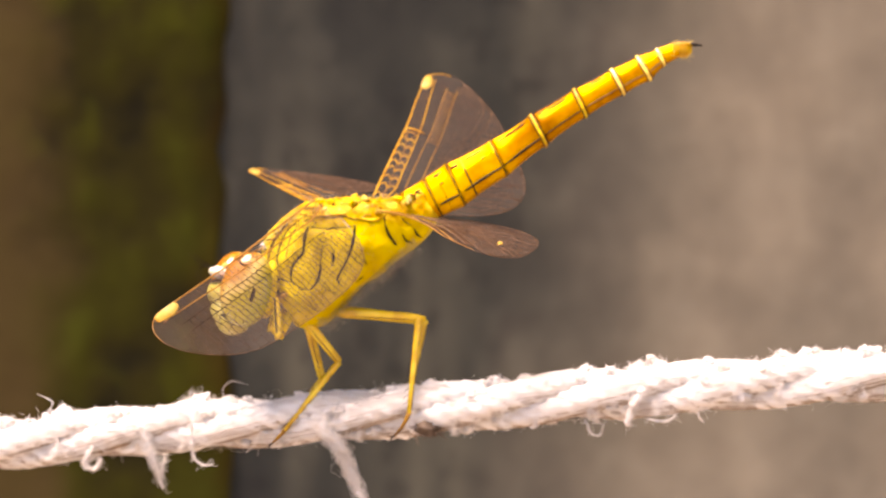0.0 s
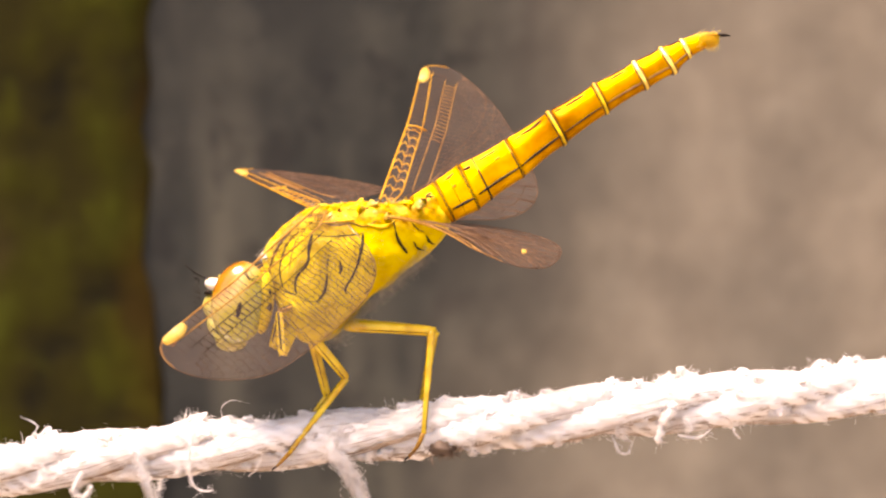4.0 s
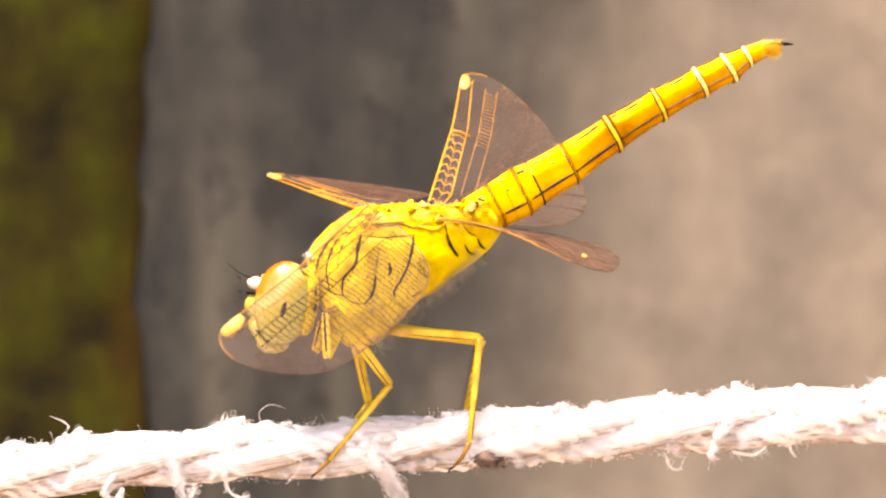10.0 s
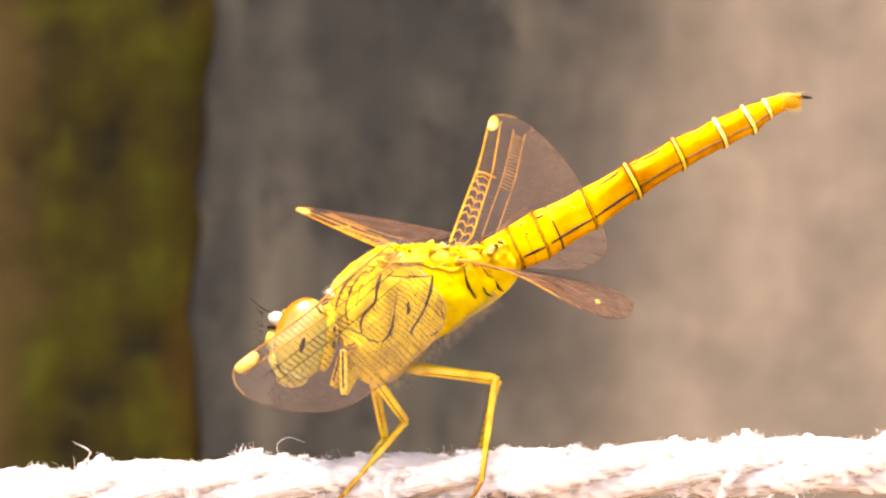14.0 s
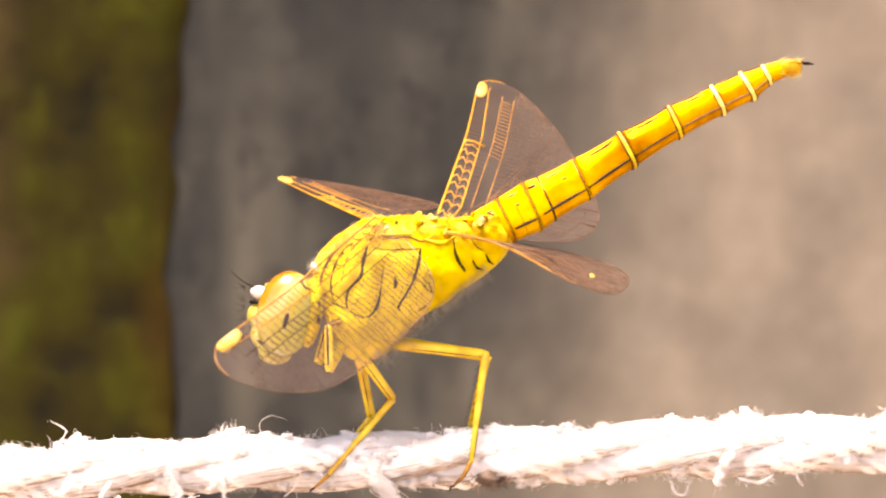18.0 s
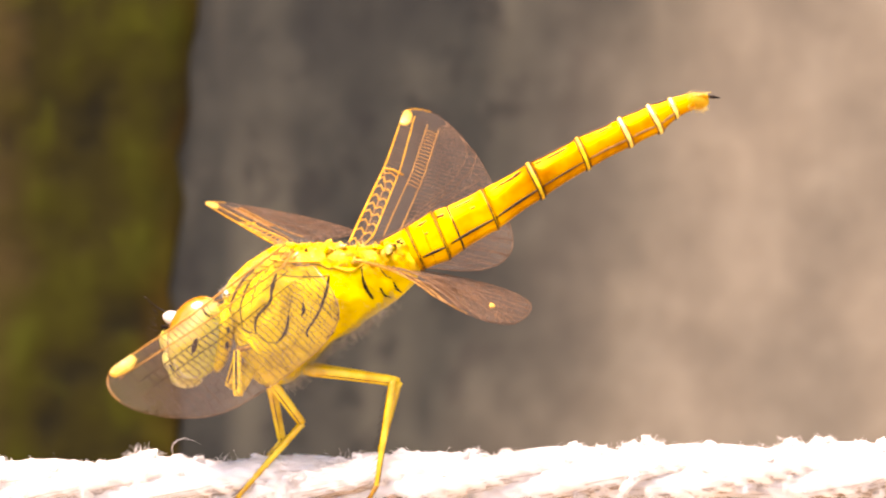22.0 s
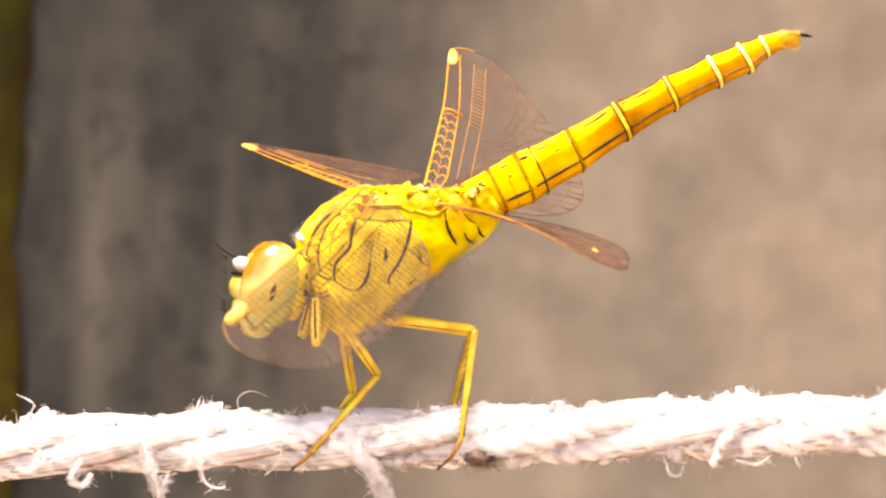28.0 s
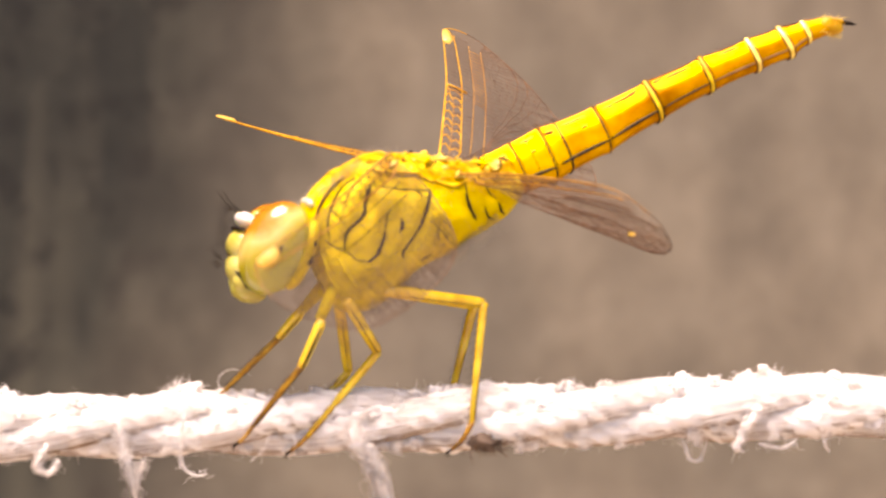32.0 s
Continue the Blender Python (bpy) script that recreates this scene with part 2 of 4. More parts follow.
def mix_color(n, l, fac, a, b, blend="MIX"):
    m = n.new("ShaderNodeMix")
    m.data_type, m.blend_type = "RGBA", blend
    for name, v in (("Factor", fac), ("A", a), ("B", b)):
        if isinstance(v, (int, float)):
            m.inputs[name].default_value = v
        elif isinstance(v, tuple):
            m.inputs[name].default_value = (*v, 1)
        else:
            l.new(v, m.inputs[name])
    return m.outputs["Result"]


def wall_material():
    """Rough plastered wall: a dark grey stretch with pits and pale runs, then a pale tan stretch."""
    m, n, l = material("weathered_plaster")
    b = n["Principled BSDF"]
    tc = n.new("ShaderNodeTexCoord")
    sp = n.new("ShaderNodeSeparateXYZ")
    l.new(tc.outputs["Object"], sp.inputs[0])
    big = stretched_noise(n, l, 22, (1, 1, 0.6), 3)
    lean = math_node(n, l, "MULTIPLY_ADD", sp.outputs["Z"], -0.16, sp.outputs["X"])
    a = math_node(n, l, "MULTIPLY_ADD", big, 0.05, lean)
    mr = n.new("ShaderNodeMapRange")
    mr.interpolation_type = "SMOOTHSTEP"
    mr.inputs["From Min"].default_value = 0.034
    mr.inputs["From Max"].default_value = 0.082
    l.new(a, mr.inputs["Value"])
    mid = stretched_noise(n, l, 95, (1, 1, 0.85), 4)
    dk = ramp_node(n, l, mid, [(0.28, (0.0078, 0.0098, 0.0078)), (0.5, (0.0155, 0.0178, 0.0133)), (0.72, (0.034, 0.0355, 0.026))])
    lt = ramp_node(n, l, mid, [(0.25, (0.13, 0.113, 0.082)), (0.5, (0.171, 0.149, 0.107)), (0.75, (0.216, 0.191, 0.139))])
    # pale lime runs down the dark stretch, and dark pits
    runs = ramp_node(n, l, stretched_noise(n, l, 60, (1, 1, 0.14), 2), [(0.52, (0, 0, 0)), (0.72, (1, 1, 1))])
    dark_zone = mix_color(n, l, math_node(n, l, "MULTIPLY", runs.outputs[0], 0.75), dk.outputs[0], (0.076, 0.074, 0.052))
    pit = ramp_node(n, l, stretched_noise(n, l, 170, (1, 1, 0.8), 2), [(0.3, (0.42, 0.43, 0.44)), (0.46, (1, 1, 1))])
    dark_zone = mix_color(n, l, 1.0, dark_zone, pit.outputs[0], "MULTIPLY")
    col = mix_color(n, l, mr.outputs[0], dark_zone, lt.outputs[0])
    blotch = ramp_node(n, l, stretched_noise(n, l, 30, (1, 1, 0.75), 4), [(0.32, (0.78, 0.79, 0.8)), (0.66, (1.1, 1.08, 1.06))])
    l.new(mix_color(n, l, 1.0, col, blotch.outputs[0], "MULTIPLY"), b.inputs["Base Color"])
    b.inputs["Roughness"].default_value = 0.92
    bu = n.new("ShaderNodeBump")
    bu.inputs["Strength"].default_value = 0.25
    bu.inputs["Distance"].default_value = 0.002
    l.new(mid, bu.inputs["Height"])
    l.new(bu.outputs[0], b.inputs["Normal"])
    return m


def moss_material():
    """Bark: bare tan wood on one side, olive moss, then a rusty strip along the other edge."""
    m, n, l = material("mossy_bark")
    b = n["Principled BSDF"]
    tc = n.new("ShaderNodeTexCoord")
    sp = n.new("ShaderNodeSeparateXYZ")
    l.new(tc.outputs["Object"], sp.inputs[0])
    t = stretched_noise(n, l, 80, (1.0, 1.0, 0.85), 5)
    moss = ramp_node(n, l, t, [(0.3, (0.009, 0.008, 0.0035)), (0.45, (0.0195, 0.017, 0.0032)), (0.58, (0.025, 0.0245, 0.0026)), (0.72, (0.035, 0.039, 0.004))])
    green = ramp_node(n, l, stretched_noise(n, l, 70, (1, 1, 0.9), 2), [(0.58, (0, 0, 0)), (0.74, (1, 1, 1))])
    col = mix_color(n, l, math_node(n, l, "MULTIPLY", green.outputs[0], 0.8), moss.outputs[0], (0.042, 0.048, 0.003))
    wave = math_node(n, l, "MULTIPLY_ADD", stretched_noise(n, l, 38, (1, 1, 0.8), 4), 0.03, sp.outputs["X"])
    for x0, x1, f0, f1, tone in ((-0.056, -0.043, 0.75, 0.0, (0.057, 0.039, 0.015)), (-0.025, -0.016, 0.0, 0.7, (0.04, 0.022, 0.003))):
        mr = n.new("ShaderNodeMapRange")
        mr.interpolation_type = "SMOOTHSTEP"
        for key, value in (("From Min", x0), ("From Max", x1), ("To Min", f0), ("To Max", f1)):
            mr.inputs[key].default_value = value
        l.new(wave, mr.inputs["Value"])
        col = mix_color(n, l, mr.outputs[0], col, tone)
    l.new(col, b.inputs["Base Color"])
    b.inputs["Roughness"].default_value = 0.95
    b.inputs["Specular IOR Level"].default_value = 0.08
    bu = n.new("ShaderNodeBump")
    bu.inputs["Strength"].default_value = 0.4
    bu.inputs["Distance"].default_value = 0.003
    l.new(t, bu.inputs["Height"])
    l.new(bu.outputs[0], b.inputs["Normal"])
    return m


def earth_material():
    m, n, l = material("bounce_earth")
    b = n["Principled BSDF"]
    t = noise_node(n, l, 6, 8)
    r = ramp_node(n, l, t.outputs["Fac"], [(0.3, (0.2, 0.16, 0.12)), (0.7, (0.36, 0.29, 0.22))])
    l.new(r.outputs[0], b.inputs["Base Color"])
    b.inputs["Roughness"].default_value = 0.95
    return m


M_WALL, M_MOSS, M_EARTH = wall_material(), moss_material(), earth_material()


# ---- mesh helpers ----
def mesh_object(name, verts, faces, mat, parent=None, label="", smooth=True):
    """One mesh object from numbers in millimetres."""
    me = bpy.data.meshes.new(name)
    me.from_pydata([(v[0] * K, v[1] * K, v[2] * K) for v in verts], [], faces)
    me.materials.append(mat)
    if smooth:
        me.polygons.foreach_set("use_smooth", [True] * len(me.polygons))
    me.update()
    ob = new(name, me)
    if parent is not None:
        ob.parent = parent
    return tagged(ob, label=label) if label else ob


def loft(rings, close=True):
    """Skin over rings of points, with capped ends."""
    verts, faces = [], []
    n = len(rings[0])
    for r in rings:
        verts += [tuple(p) for p in r]
    for i in range(len(rings) - 1):
        for k in range(n):
            a, b = i * n + k, i * n + (k + 1) % n
            faces.append((a, b, b + n, a + n))
    if close:
        faces.append(tuple(range(n - 1, -1, -1)))
        faces.append(tuple(range((len(rings) - 1) * n, len(rings) * n)))
    return verts, faces


def merge(parts):
    verts, faces = [], []
    for v, f in parts:
        o = len(verts)
        verts += list(v)
        faces += [tuple(i + o for i in q) for q in f]
    return verts, faces


def tube(path, radii, sides=6):
    """A tapered tube along a path."""
    pts = [Vector(p) for p in path]
    if not hasattr(radii, "__len__"):
        radii = [radii] * len(pts)
    rings = []
    up = Vector((0.31, 0.52, 0.79))
    for i, p in enumerate(pts):
        d = (pts[min(i + 1, len(pts) - 1)] - pts[max(i - 1, 0)]).normalized()
        a = d.cross(up)
        if a.length < 0.05:
            a = d.cross(Vector((1, 0, 0)))
        a.normalize()
        b = d.cross(a)
        rings.append([p + (a * math.cos(2 * math.pi * k / sides) + b * math.sin(2 * math.pi * k / sides)) * radii[i] for k in range(sides)])
    return loft(rings)


def ellipsoid(c, r, rings=20, sides=28, turn=None):
    c = Vector(c)
    out = []
    for i in range(rings + 1):
        a = math.pi * (0.02 + 0.96 * i / rings)
        ring = []
        for k in range(sides):
            t = 2 * math.pi * k / sides
            v = Vector((r[0] * math.sin(a) * math.cos(t), r[1] * math.sin(a) * math.sin(t), -r[2] * math.cos(a)))
            ring.append(c + (turn @ v if turn else v))
        out.append(ring)
    return loft(out)


def spline(pts, n):
    """Smooth path through points (Catmull-Rom)."""
    p = [Vector(q) for q in pts]
    p = [p[0] * 2 - p[1]] + p + [p[-1] * 2 - p[-2]]
    out = []
    m = len(p) - 3
    for i in range(n):
        u = i / (n - 1) * m
        k = min(int(u), m - 1)
        t = u - k
        a, b, c, d = p[k:k + 4]
        out.append(0.5 * ((2 * b) + (c - a) * t + (2 * a - 5 * b + 4 * c - d) * t * t + (3 * b - a - 3 * c + d) * t ** 3))
    return out


# ---- the place ----
def box(name, x0, x1, y0, y1, z0, z1, mat):
    bm = bmesh.new()
    bmesh.ops.create_cube(bm, size=1)
    for v in bm.verts:
        v.co = Vector((x0 + (v.co.x + 0.5) * (x1 - x0), y0 + (v.co.y + 0.5) * (y1 - y0), z0 + (v.co.z + 0.5) * (z1 - z0)))
    me = bpy.data.meshes.new(name)
    bm.to_mesh(me)
    bm.free()
    me.materials.append(mat)
    return new(name, me)


GROUND_Z = -0.9
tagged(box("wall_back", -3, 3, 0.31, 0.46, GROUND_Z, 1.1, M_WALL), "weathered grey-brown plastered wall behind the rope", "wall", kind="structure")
# the ground stays out of view; its pale earth is there to bounce light up
tagged(box("ground", -60, 60, -60, 60, GROUND_Z - 0.2, GROUND_Z, M_EARTH), "unseen bare brown earth below the rope, for bounce light", "ground", kind="structure")


def mossy_post():
    rings = []
    for i in range(240):
        z = GROUND_Z * 1000 + 1700 * i / 239
        ring = []
        for k in range(24):
            a = 2 * math.pi * k / 24
            w = 23 + 5 * noise.noise(Vector((math.cos(a) * 1.5, math.sin(a) * 1.5, z * 0.03))) + 3 * noise.noise(Vector((math.cos(a) * 4, math.sin(a) * 4, z * 0.1)))
            ring.append((-54.8 + w * math.cos(a), 309.4 + 0.08 * w * math.sin(a), z))
        rings.append(ring)
    v, f = loft(rings)
    return tagged(mesh_object("mossy_post", v, f, M_MOSS), "dark brown wooden post grown over with green moss", "post")


mossy_post()


# ---- the rope ----
def rope_centre(x):
    """Middle of the rope at x: it sags slightly and runs a little towards the viewer."""
    knots = [(-60, -7.4), (-34, -5.85), (-26, -5.1), (-15, -4.6), (-4, -4.0), (4, -3.4), (15, -2.82), (25, -2.4), (60, -0.3)]
    z = knots[0][1] if x < -60 else knots[-1][1] + (x - 60) * 0.066
    if x < -60:
        z += (x + 60) * 0.06
    for (a, p), (b, q) in zip(knots, knots[1:]):
        if a <= x <= b:
            t = (x - a) / (b - a)
            z = p + (q - p) * t
    return Vector((x, -1.8 - 0.2 * x, z))


LAY = -24.0     # length of one turn of the strands
STRAND = 0.93  # their radius


def strand_point(x, phase, r=0.74):
    a = 2 * math.pi * x / LAY + phase
    c = rope_centre(x)
    return c + Vector((0, r * math.cos(a), r * math.sin(a)))


def rope_side(x, angle, r):
    """A point of the rope's skin; angle 0 faces the viewer, 90 is on top."""
    a = radians(angle)
    return rope_centre(x) + Vector((0, -math.cos(a) * r, math.sin(a) * r))


rng = random.Random(7)


def fibre(path, r0, r1):
    n = len(path)
    return tube(path, [r0 + (r1 - r0) * i / (n - 1) for i in range(n)], 3)


def wander(p, d, length, steps, curl, droop=0.0):
    """A hair that leaves p along d and curls."""
    p, d = Vector(p), Vector(d).normalized()
    out = [p.copy()]
    turn = Vector((rng.gauss(0, 1), rng.gauss(0, 1), rng.gauss(0, 1)))
    for _ in range(steps):
        turn = (turn + Vector((rng.gauss(0, 0.5), rng.gauss(0, 0.5), rng.gauss(0, 0.5)))).normalized()
        d = (d + turn * curl + Vector((0, 0, -droop))).normalized()
        p = p + d * (length / steps)
        out.append(p.copy())
    return out


def make_rope():
    root = tagged(new("rope"), "frayed white twisted cotton rope with loose fibres", "rope")
    for s in range(3):
        phase = 2 * math.pi * s / 3 + 0.5
        xs = [-1500, -900, -500, -250, -120] + [-62 + 0.2 * i for i in range(621)] + [120, 250, 500, 900, 1500]
        rings = []
        for x in xs:
            c = strand_point(x, phase)
            ring = []
            for k in range(18):
                a = 2 * math.pi * k / 18
                twist = a - x * 0.9
                w = STRAND * (1 + 0.10 * math.sin(6 * twist) + 0.24 * noise.noise(Vector((x * 0.35, s * 9 + math.cos(a), math.sin(a)))) + 0.05 * noise.noise(Vector((x * 1.6, s * 5 + 2 * math.cos(a), 2 * math.sin(a)))))
                ring.append(c + Vector((0, w * math.cos(a), w * math.sin(a))))
            rings.append(ring)
        v, f = loft(rings)
        mesh_object("strand", v, f, M_ROPE, root)
    # fibres lying along the strands
    made = []
    for _ in range(6500):
        x = rng.uniform(-52, 46)
        ph = 2 * math.pi * rng.randrange(3) / 3 + 0.5
        a = rng.uniform(0, 2 * math.pi)
        n = rng.randint(5, 8)
        ln = rng.uniform(2.0, 6.0)
        path = []
        out = rng.uniform(0.98, 1.1)
        for i in range(n):
            xx = x + ln * i / (n - 1)
            aa = a + rng.uniform(-0.1, 0.1) + i * rng.uniform(-0.06, 0.14)
            w = STRAND * out * (1 + 0.05 * noise.noise(Vector((xx * 0.8, a, ph))))
            c = strand_point(xx, ph)
            path.append(c + Vector((0, w * math.cos(aa), w * math.sin(aa))))
        r = rng.choice((rng.uniform(0.008, 0.018), rng.uniform(0.008, 0.018), rng.uniform(0.015, 0.035)))
        made.append(fibre(path, r, r * 0.7))
    v, f = merge(made)
    tagged(mesh_object("lying_fibre", v, f, M_FIBRE, root), kind="stuff")
    # brown fibre streaks in the lay, kept to the lower side as painted shade
    made = []
    for _ in range(2000):
        x = rng.uniform(-52, 46)
        ph = 2 * math.pi * rng.randrange(3) / 3 + 0.5
        ln = rng.uniform(1.5, 5.0)
        turn = rng.gauss(-2.1, 0.45)
        path = []
        for i in range(7):
            xx = x + ln * i / 6
            aa = turn + rng.uniform(-0.05, 0.05)
            w = STRAND * (1.07 + 0.1 * noise.noise(Vector((xx * 0.35, 0, turn))))
            path.append(strand_point(xx, ph) + Vector((0, w * math.cos(aa), w * math.sin(aa))))
        r = rng.uniform(0.01, 0.02)
        made.append(fibre(path, r, r * 0.6))
    v, f = merge(made)
    tagged(mesh_object("brown_shade_fibre", v, f, M_SHADE_FIBRE, root, "brown fibres low in the twist, darkening the underside as shade"), kind="stuff")
    # short hairs standing off all round
    made = []
    for _ in range(8000):
        x = rng.uniform(-52, 46)
        ang = rng.choice((rng.gauss(90, 40), rng.uniform(0, 360), rng.gauss(-60, 40)))
        p = rope_side(x, ang, rng.uniform(1.3, 1.62))
        a = radians(ang)
        d = Vector((rng.gauss(0.2, 0.9), -math.cos(a), math.sin(a)))
        ln = rng.choice((rng.uniform(0.1, 0.35), rng.uniform(0.1, 0.4), rng.uniform(0.1, 0.4), rng.uniform(0.1, 0.4), rng.uniform(0.3, 0.9)))
        r = rng.uniform(0.006, 0.012)
        made.append(fibre(wander(p, d, ln, 6, 0.7), r, r * 0.5))
    v, f = merge(made)
    tagged(mesh_object("standing_fibre", v, f, M_FIBRE, root), kind="stuff")
    return root


def puff(x, ang, size, count=60, label="", parent=None):
    """A knot of frayed cotton on the rope's skin."""
    made = []
    c = rope_side(x, ang, 1.35)
    a = radians(ang)
    out = Vector((0, -math.cos(a), math.sin(a)))
    core = ellipsoid(c + out * size * (0.2 if ang > 80 else 0.05), (size * 0.9, size * 0.5, size * 0.55), 16, 20)
    lump = []
    for p in core[0]:
        p = Vector(p)
        q = p * 2.1 / size
        lump.append(p + Vector((noise.noise(q), noise.noise(q + Vector((7, 0, 0))), noise.noise(q + Vector((0, 7, 0))))) * size * 0.5 + Vector((noise.noise(q * 3), noise.noise(q * 3 + Vector((7, 0, 0))), noise.noise(q * 3 + Vector((0, 7, 0))))) * size * 0.22)
    made.append((lump, core[1]))
    for _ in range(count):
        d = Vector((rng.gauss(0, 1.2), rng.gauss(0, 1), rng.gauss(0, 1))).normalized()
        p = c + out * size * 0.15 + Vector((d.x * 0.8, d.y * 0.5, d.z * 0.5)) * size
        r = rng.uniform(0.007, 0.018)
        made.append(fibre(wander(p, d + out * 0.3, size * rng.uniform(0.2, 0.85), 6, 0.7), r, r * 0.5))
    v, f = merge(made)
    return mesh_object("cotton_tuft", v, f, M_FIBRE, parent, label)


def wisp(path, r, count=14, spread=0.35, parent=None, label="", core=0.0):
    """A loose frayed end of many fibres along a path."""
    line = spline(path, 22)
    made = []
    if core:
        rings = [core * (1 - 0.5 * i / 21) * (0.45 + 0.9 * abs(noise.noise(Vector((i * 0.9, core * 9, path[0][0]))))) for i in range(22)]
        made.append(tube([p + Vector((noise.noise(p * 1.7), noise.noise(p * 1.7 + Vector((5, 0, 0))), 0)) * core * 0.8 for p in line], rings, 9))
    for _ in range(count * 2):
        off = Vector((rng.gauss(0, spread), rng.gauss(0, spread), rng.gauss(0, spread)))
        a = rng.randint(0, 10)
        cut = rng.randint(a + 6, 22)
        w1, w2 = rng.uniform(0.5, 1.6), rng.uniform(0, 6)
        q = [p + Vector((off.x * math.sin(i * w1 + w2), off.y * math.cos(i * w1), off.z * 0.4)) * (1 - 0.02 * i) + Vector((noise.noise(p * 2 + off * 5), 0, 0)) * spread * 0.5 for i, p in enumerate(line[a:cut])]
        rr = r * rng.uniform(0.3, 0.75)
        made.append(fibre(q, rr, rr * 0.5))
        if core and rng.random() < 0.8:
            p = rng.choice(line)
            made.append(fibre(wander(p, (rng.gauss(0, 1), rng.gauss(0, 1), rng.gauss(-0.2, 0.8)), rng.uniform(0.3, 0.9), 6, 0.7), 0.012, 0.006))
    v, f = merge(made)
    return mesh_object("loose_fibre", v, f, M_FIBRE, parent, label)


rope = make_rope()
for x, ang, size in ((-30, 95, 0.8), (-20.8, 92, 0.9), (-20.2, 40, 0.5), (-26.5, 60, 0.6), (-27.5, -30, 0.6), (-18.6, 95, 0.5), (-5.2, 95, 0.6), (-4.2, 70, 0.5),
                     (5.0, 95, 0.55), (8.3, 95, 0.6), (9.4, 95, 0.75), (-1.0, 92, 0.5), (1.0, 92, 0.4), (17.5, 92, 0.6), (19.3, 95, 0.7), (23, 95, 0.6), (-34, 90, 0.6), (-38, 92, 0.5), (12.5, 20, 0.5),
                     (16.2, 30, 0.7), (-28.3, -60, 0.7), (-15.5, 20, 0.5), (-11.5, 15, 0.6), (-24.2, -20, 0.6), (7.9, -10, 0.5), (1.2, -50, 0.45), (30, 92, 0.7), (35, 60, 0.6), (28, -20, 0.6)):
    puff(x, ang, size * (1.15 if ang > 80 else 0.9), 170, parent=rope)
for k in range(92):
    puff(-44 + 1.0 * k + rng.uniform(-0.6, 0.6), rng.choice((92, 85, 98, 90, 60, 30, -30)) + rng.uniform(-8, 8), rng.choice((rng.uniform(0.2, 0.36), rng.uniform(0.2, 0.36), rng.uniform(0.36, 0.6))), 70, parent=rope)
C = rope_centre
# ragged fluff and curled ends along the underside
for k in range(56):
    puff(-43 + 1.6 * k + rng.uniform(-0.7, 0.7), rng.uniform(-80, -25), rng.choice((rng.uniform(0.25, 0.4), rng.uniform(0.4, 0.62))), 80, parent=rope)


def near(x, z, dy=-1.7):
    """A point just before the rope's near side."""
    return (x, C(x).y + dy, z)


wisp([near(-12.6, -4.4), near(-12.2, -5.2, -2.0), near(-11.4, -6.4), near(-10.9, -7.6, -1.4), near(-10.2, -9.3, -1.2), near(-9.8, -10.3, -1.1)], 0.03, 150, 0.40, rope, "frayed cotton end hanging down", 0.5)
wisp([near(-24.6, -4.6), near(-24.2, -6.0), near(-23.7, -7.4), near(-23.3, -8.9, -1.3)], 0.03, 36, 0.3, rope, "", 0.22)
wisp([near(-23.0, -6.6), near(-23.3, -7.6), near(-23.3, -8.8)], 0.025, 16, 0.25, rope)
wisp([near(-20.9, -3.2), near(-21.1, -4.6, -1.9), near(-21.2, -6.2, -1.8), near(-20.9, -7.1), near(-20.3, -7.4), near(-19.8, -7.3)], 0.04, 16, 0.07, rope, "", 0.07)
wisp([near(-28.0, -6.0), near(-28.5, -7.1), near(-27.8, -7.5), near(-27.4, -6.8)], 0.03, 26, 0.2, rope, "", 0.18)
wisp([near(4.6, -4.6, -1.3), near(5.0, -5.7, -1.2), near(5.6, -5.9, -1.1), near(6.0, -4.9, -1.1)], 0.022, 12, 0.10, rope)
wisp([near(8.4, -2.9), near(8.0, -3.6, -1.8), near(7.6, -4.4, -1.7), near(7.5, -5.3, -1.5)], 0.04, 44, 0.18, rope, "", 0.42)
wisp([near(8.6, -4.9, -1.3), near(9.8, -5.1, -1.2), near(10.6, -4.6, -1.2)], 0.025, 14, 0.12, rope, "", 0.08)
wisp([near(17.2, -2.6), near(17.0, -3.6), near(17.5, -4.6, -1.3)], 0.025, 16, 0.16, rope)
wisp([(-31.2, C(-31).y - 0.3, -3.9), (-30.7, C(-31).y - 0.4, -3.1), (-31.2, C(-31).y - 0.3, -2.7), (-31.9, C(-31).y, -2.4)], 0.03, 5, 0.05, rope)
wisp([(-18.9, C(-19).y, -3.3), (-19.1, C(-19).y, -2.4), (-18.4, C(-19).y, -1.9), (-17.4, C(-19).y, -2.2)], 0.022, 3, 0.03, rope)
wisp([near(-16.6, -5.0), near(-17.0, -6.0), near(-17.6, -6.6)], 0.02, 6, 0.06, rope)
wisp([near(-30.5, -5.2), near(-30.3, -6.2, -1.9), near(-31.2, -6.9)], 0.025, 16, 0.2, rope)


for k in range(20):
    wx = rng.uniform(-42, 40)
    wz = C(wx).z - rng.uniform(0.7, 1.3)
    dx, dz = rng.gauss(0, 0.5), rng.uniform(0.2, 0.7) + 0.5 * (rng.random() < 0.25)
    wisp([near(wx, wz + 0.6, -1.35), near(wx + dx * 0.2 + rng.uniform(-0.25, 0.25), wz - dz * 0.4, -1.5), near(wx + dx * 0.7, wz - dz * 0.8, -1.3), near(wx + dx + rng.uniform(-0.4, 0.4), wz - dz * rng.uniform(0.8, 1.3), -1.1)], 0.02, rng.choice((3, 8, 16, 24)), rng.uniform(0.08, 0.3), rope)


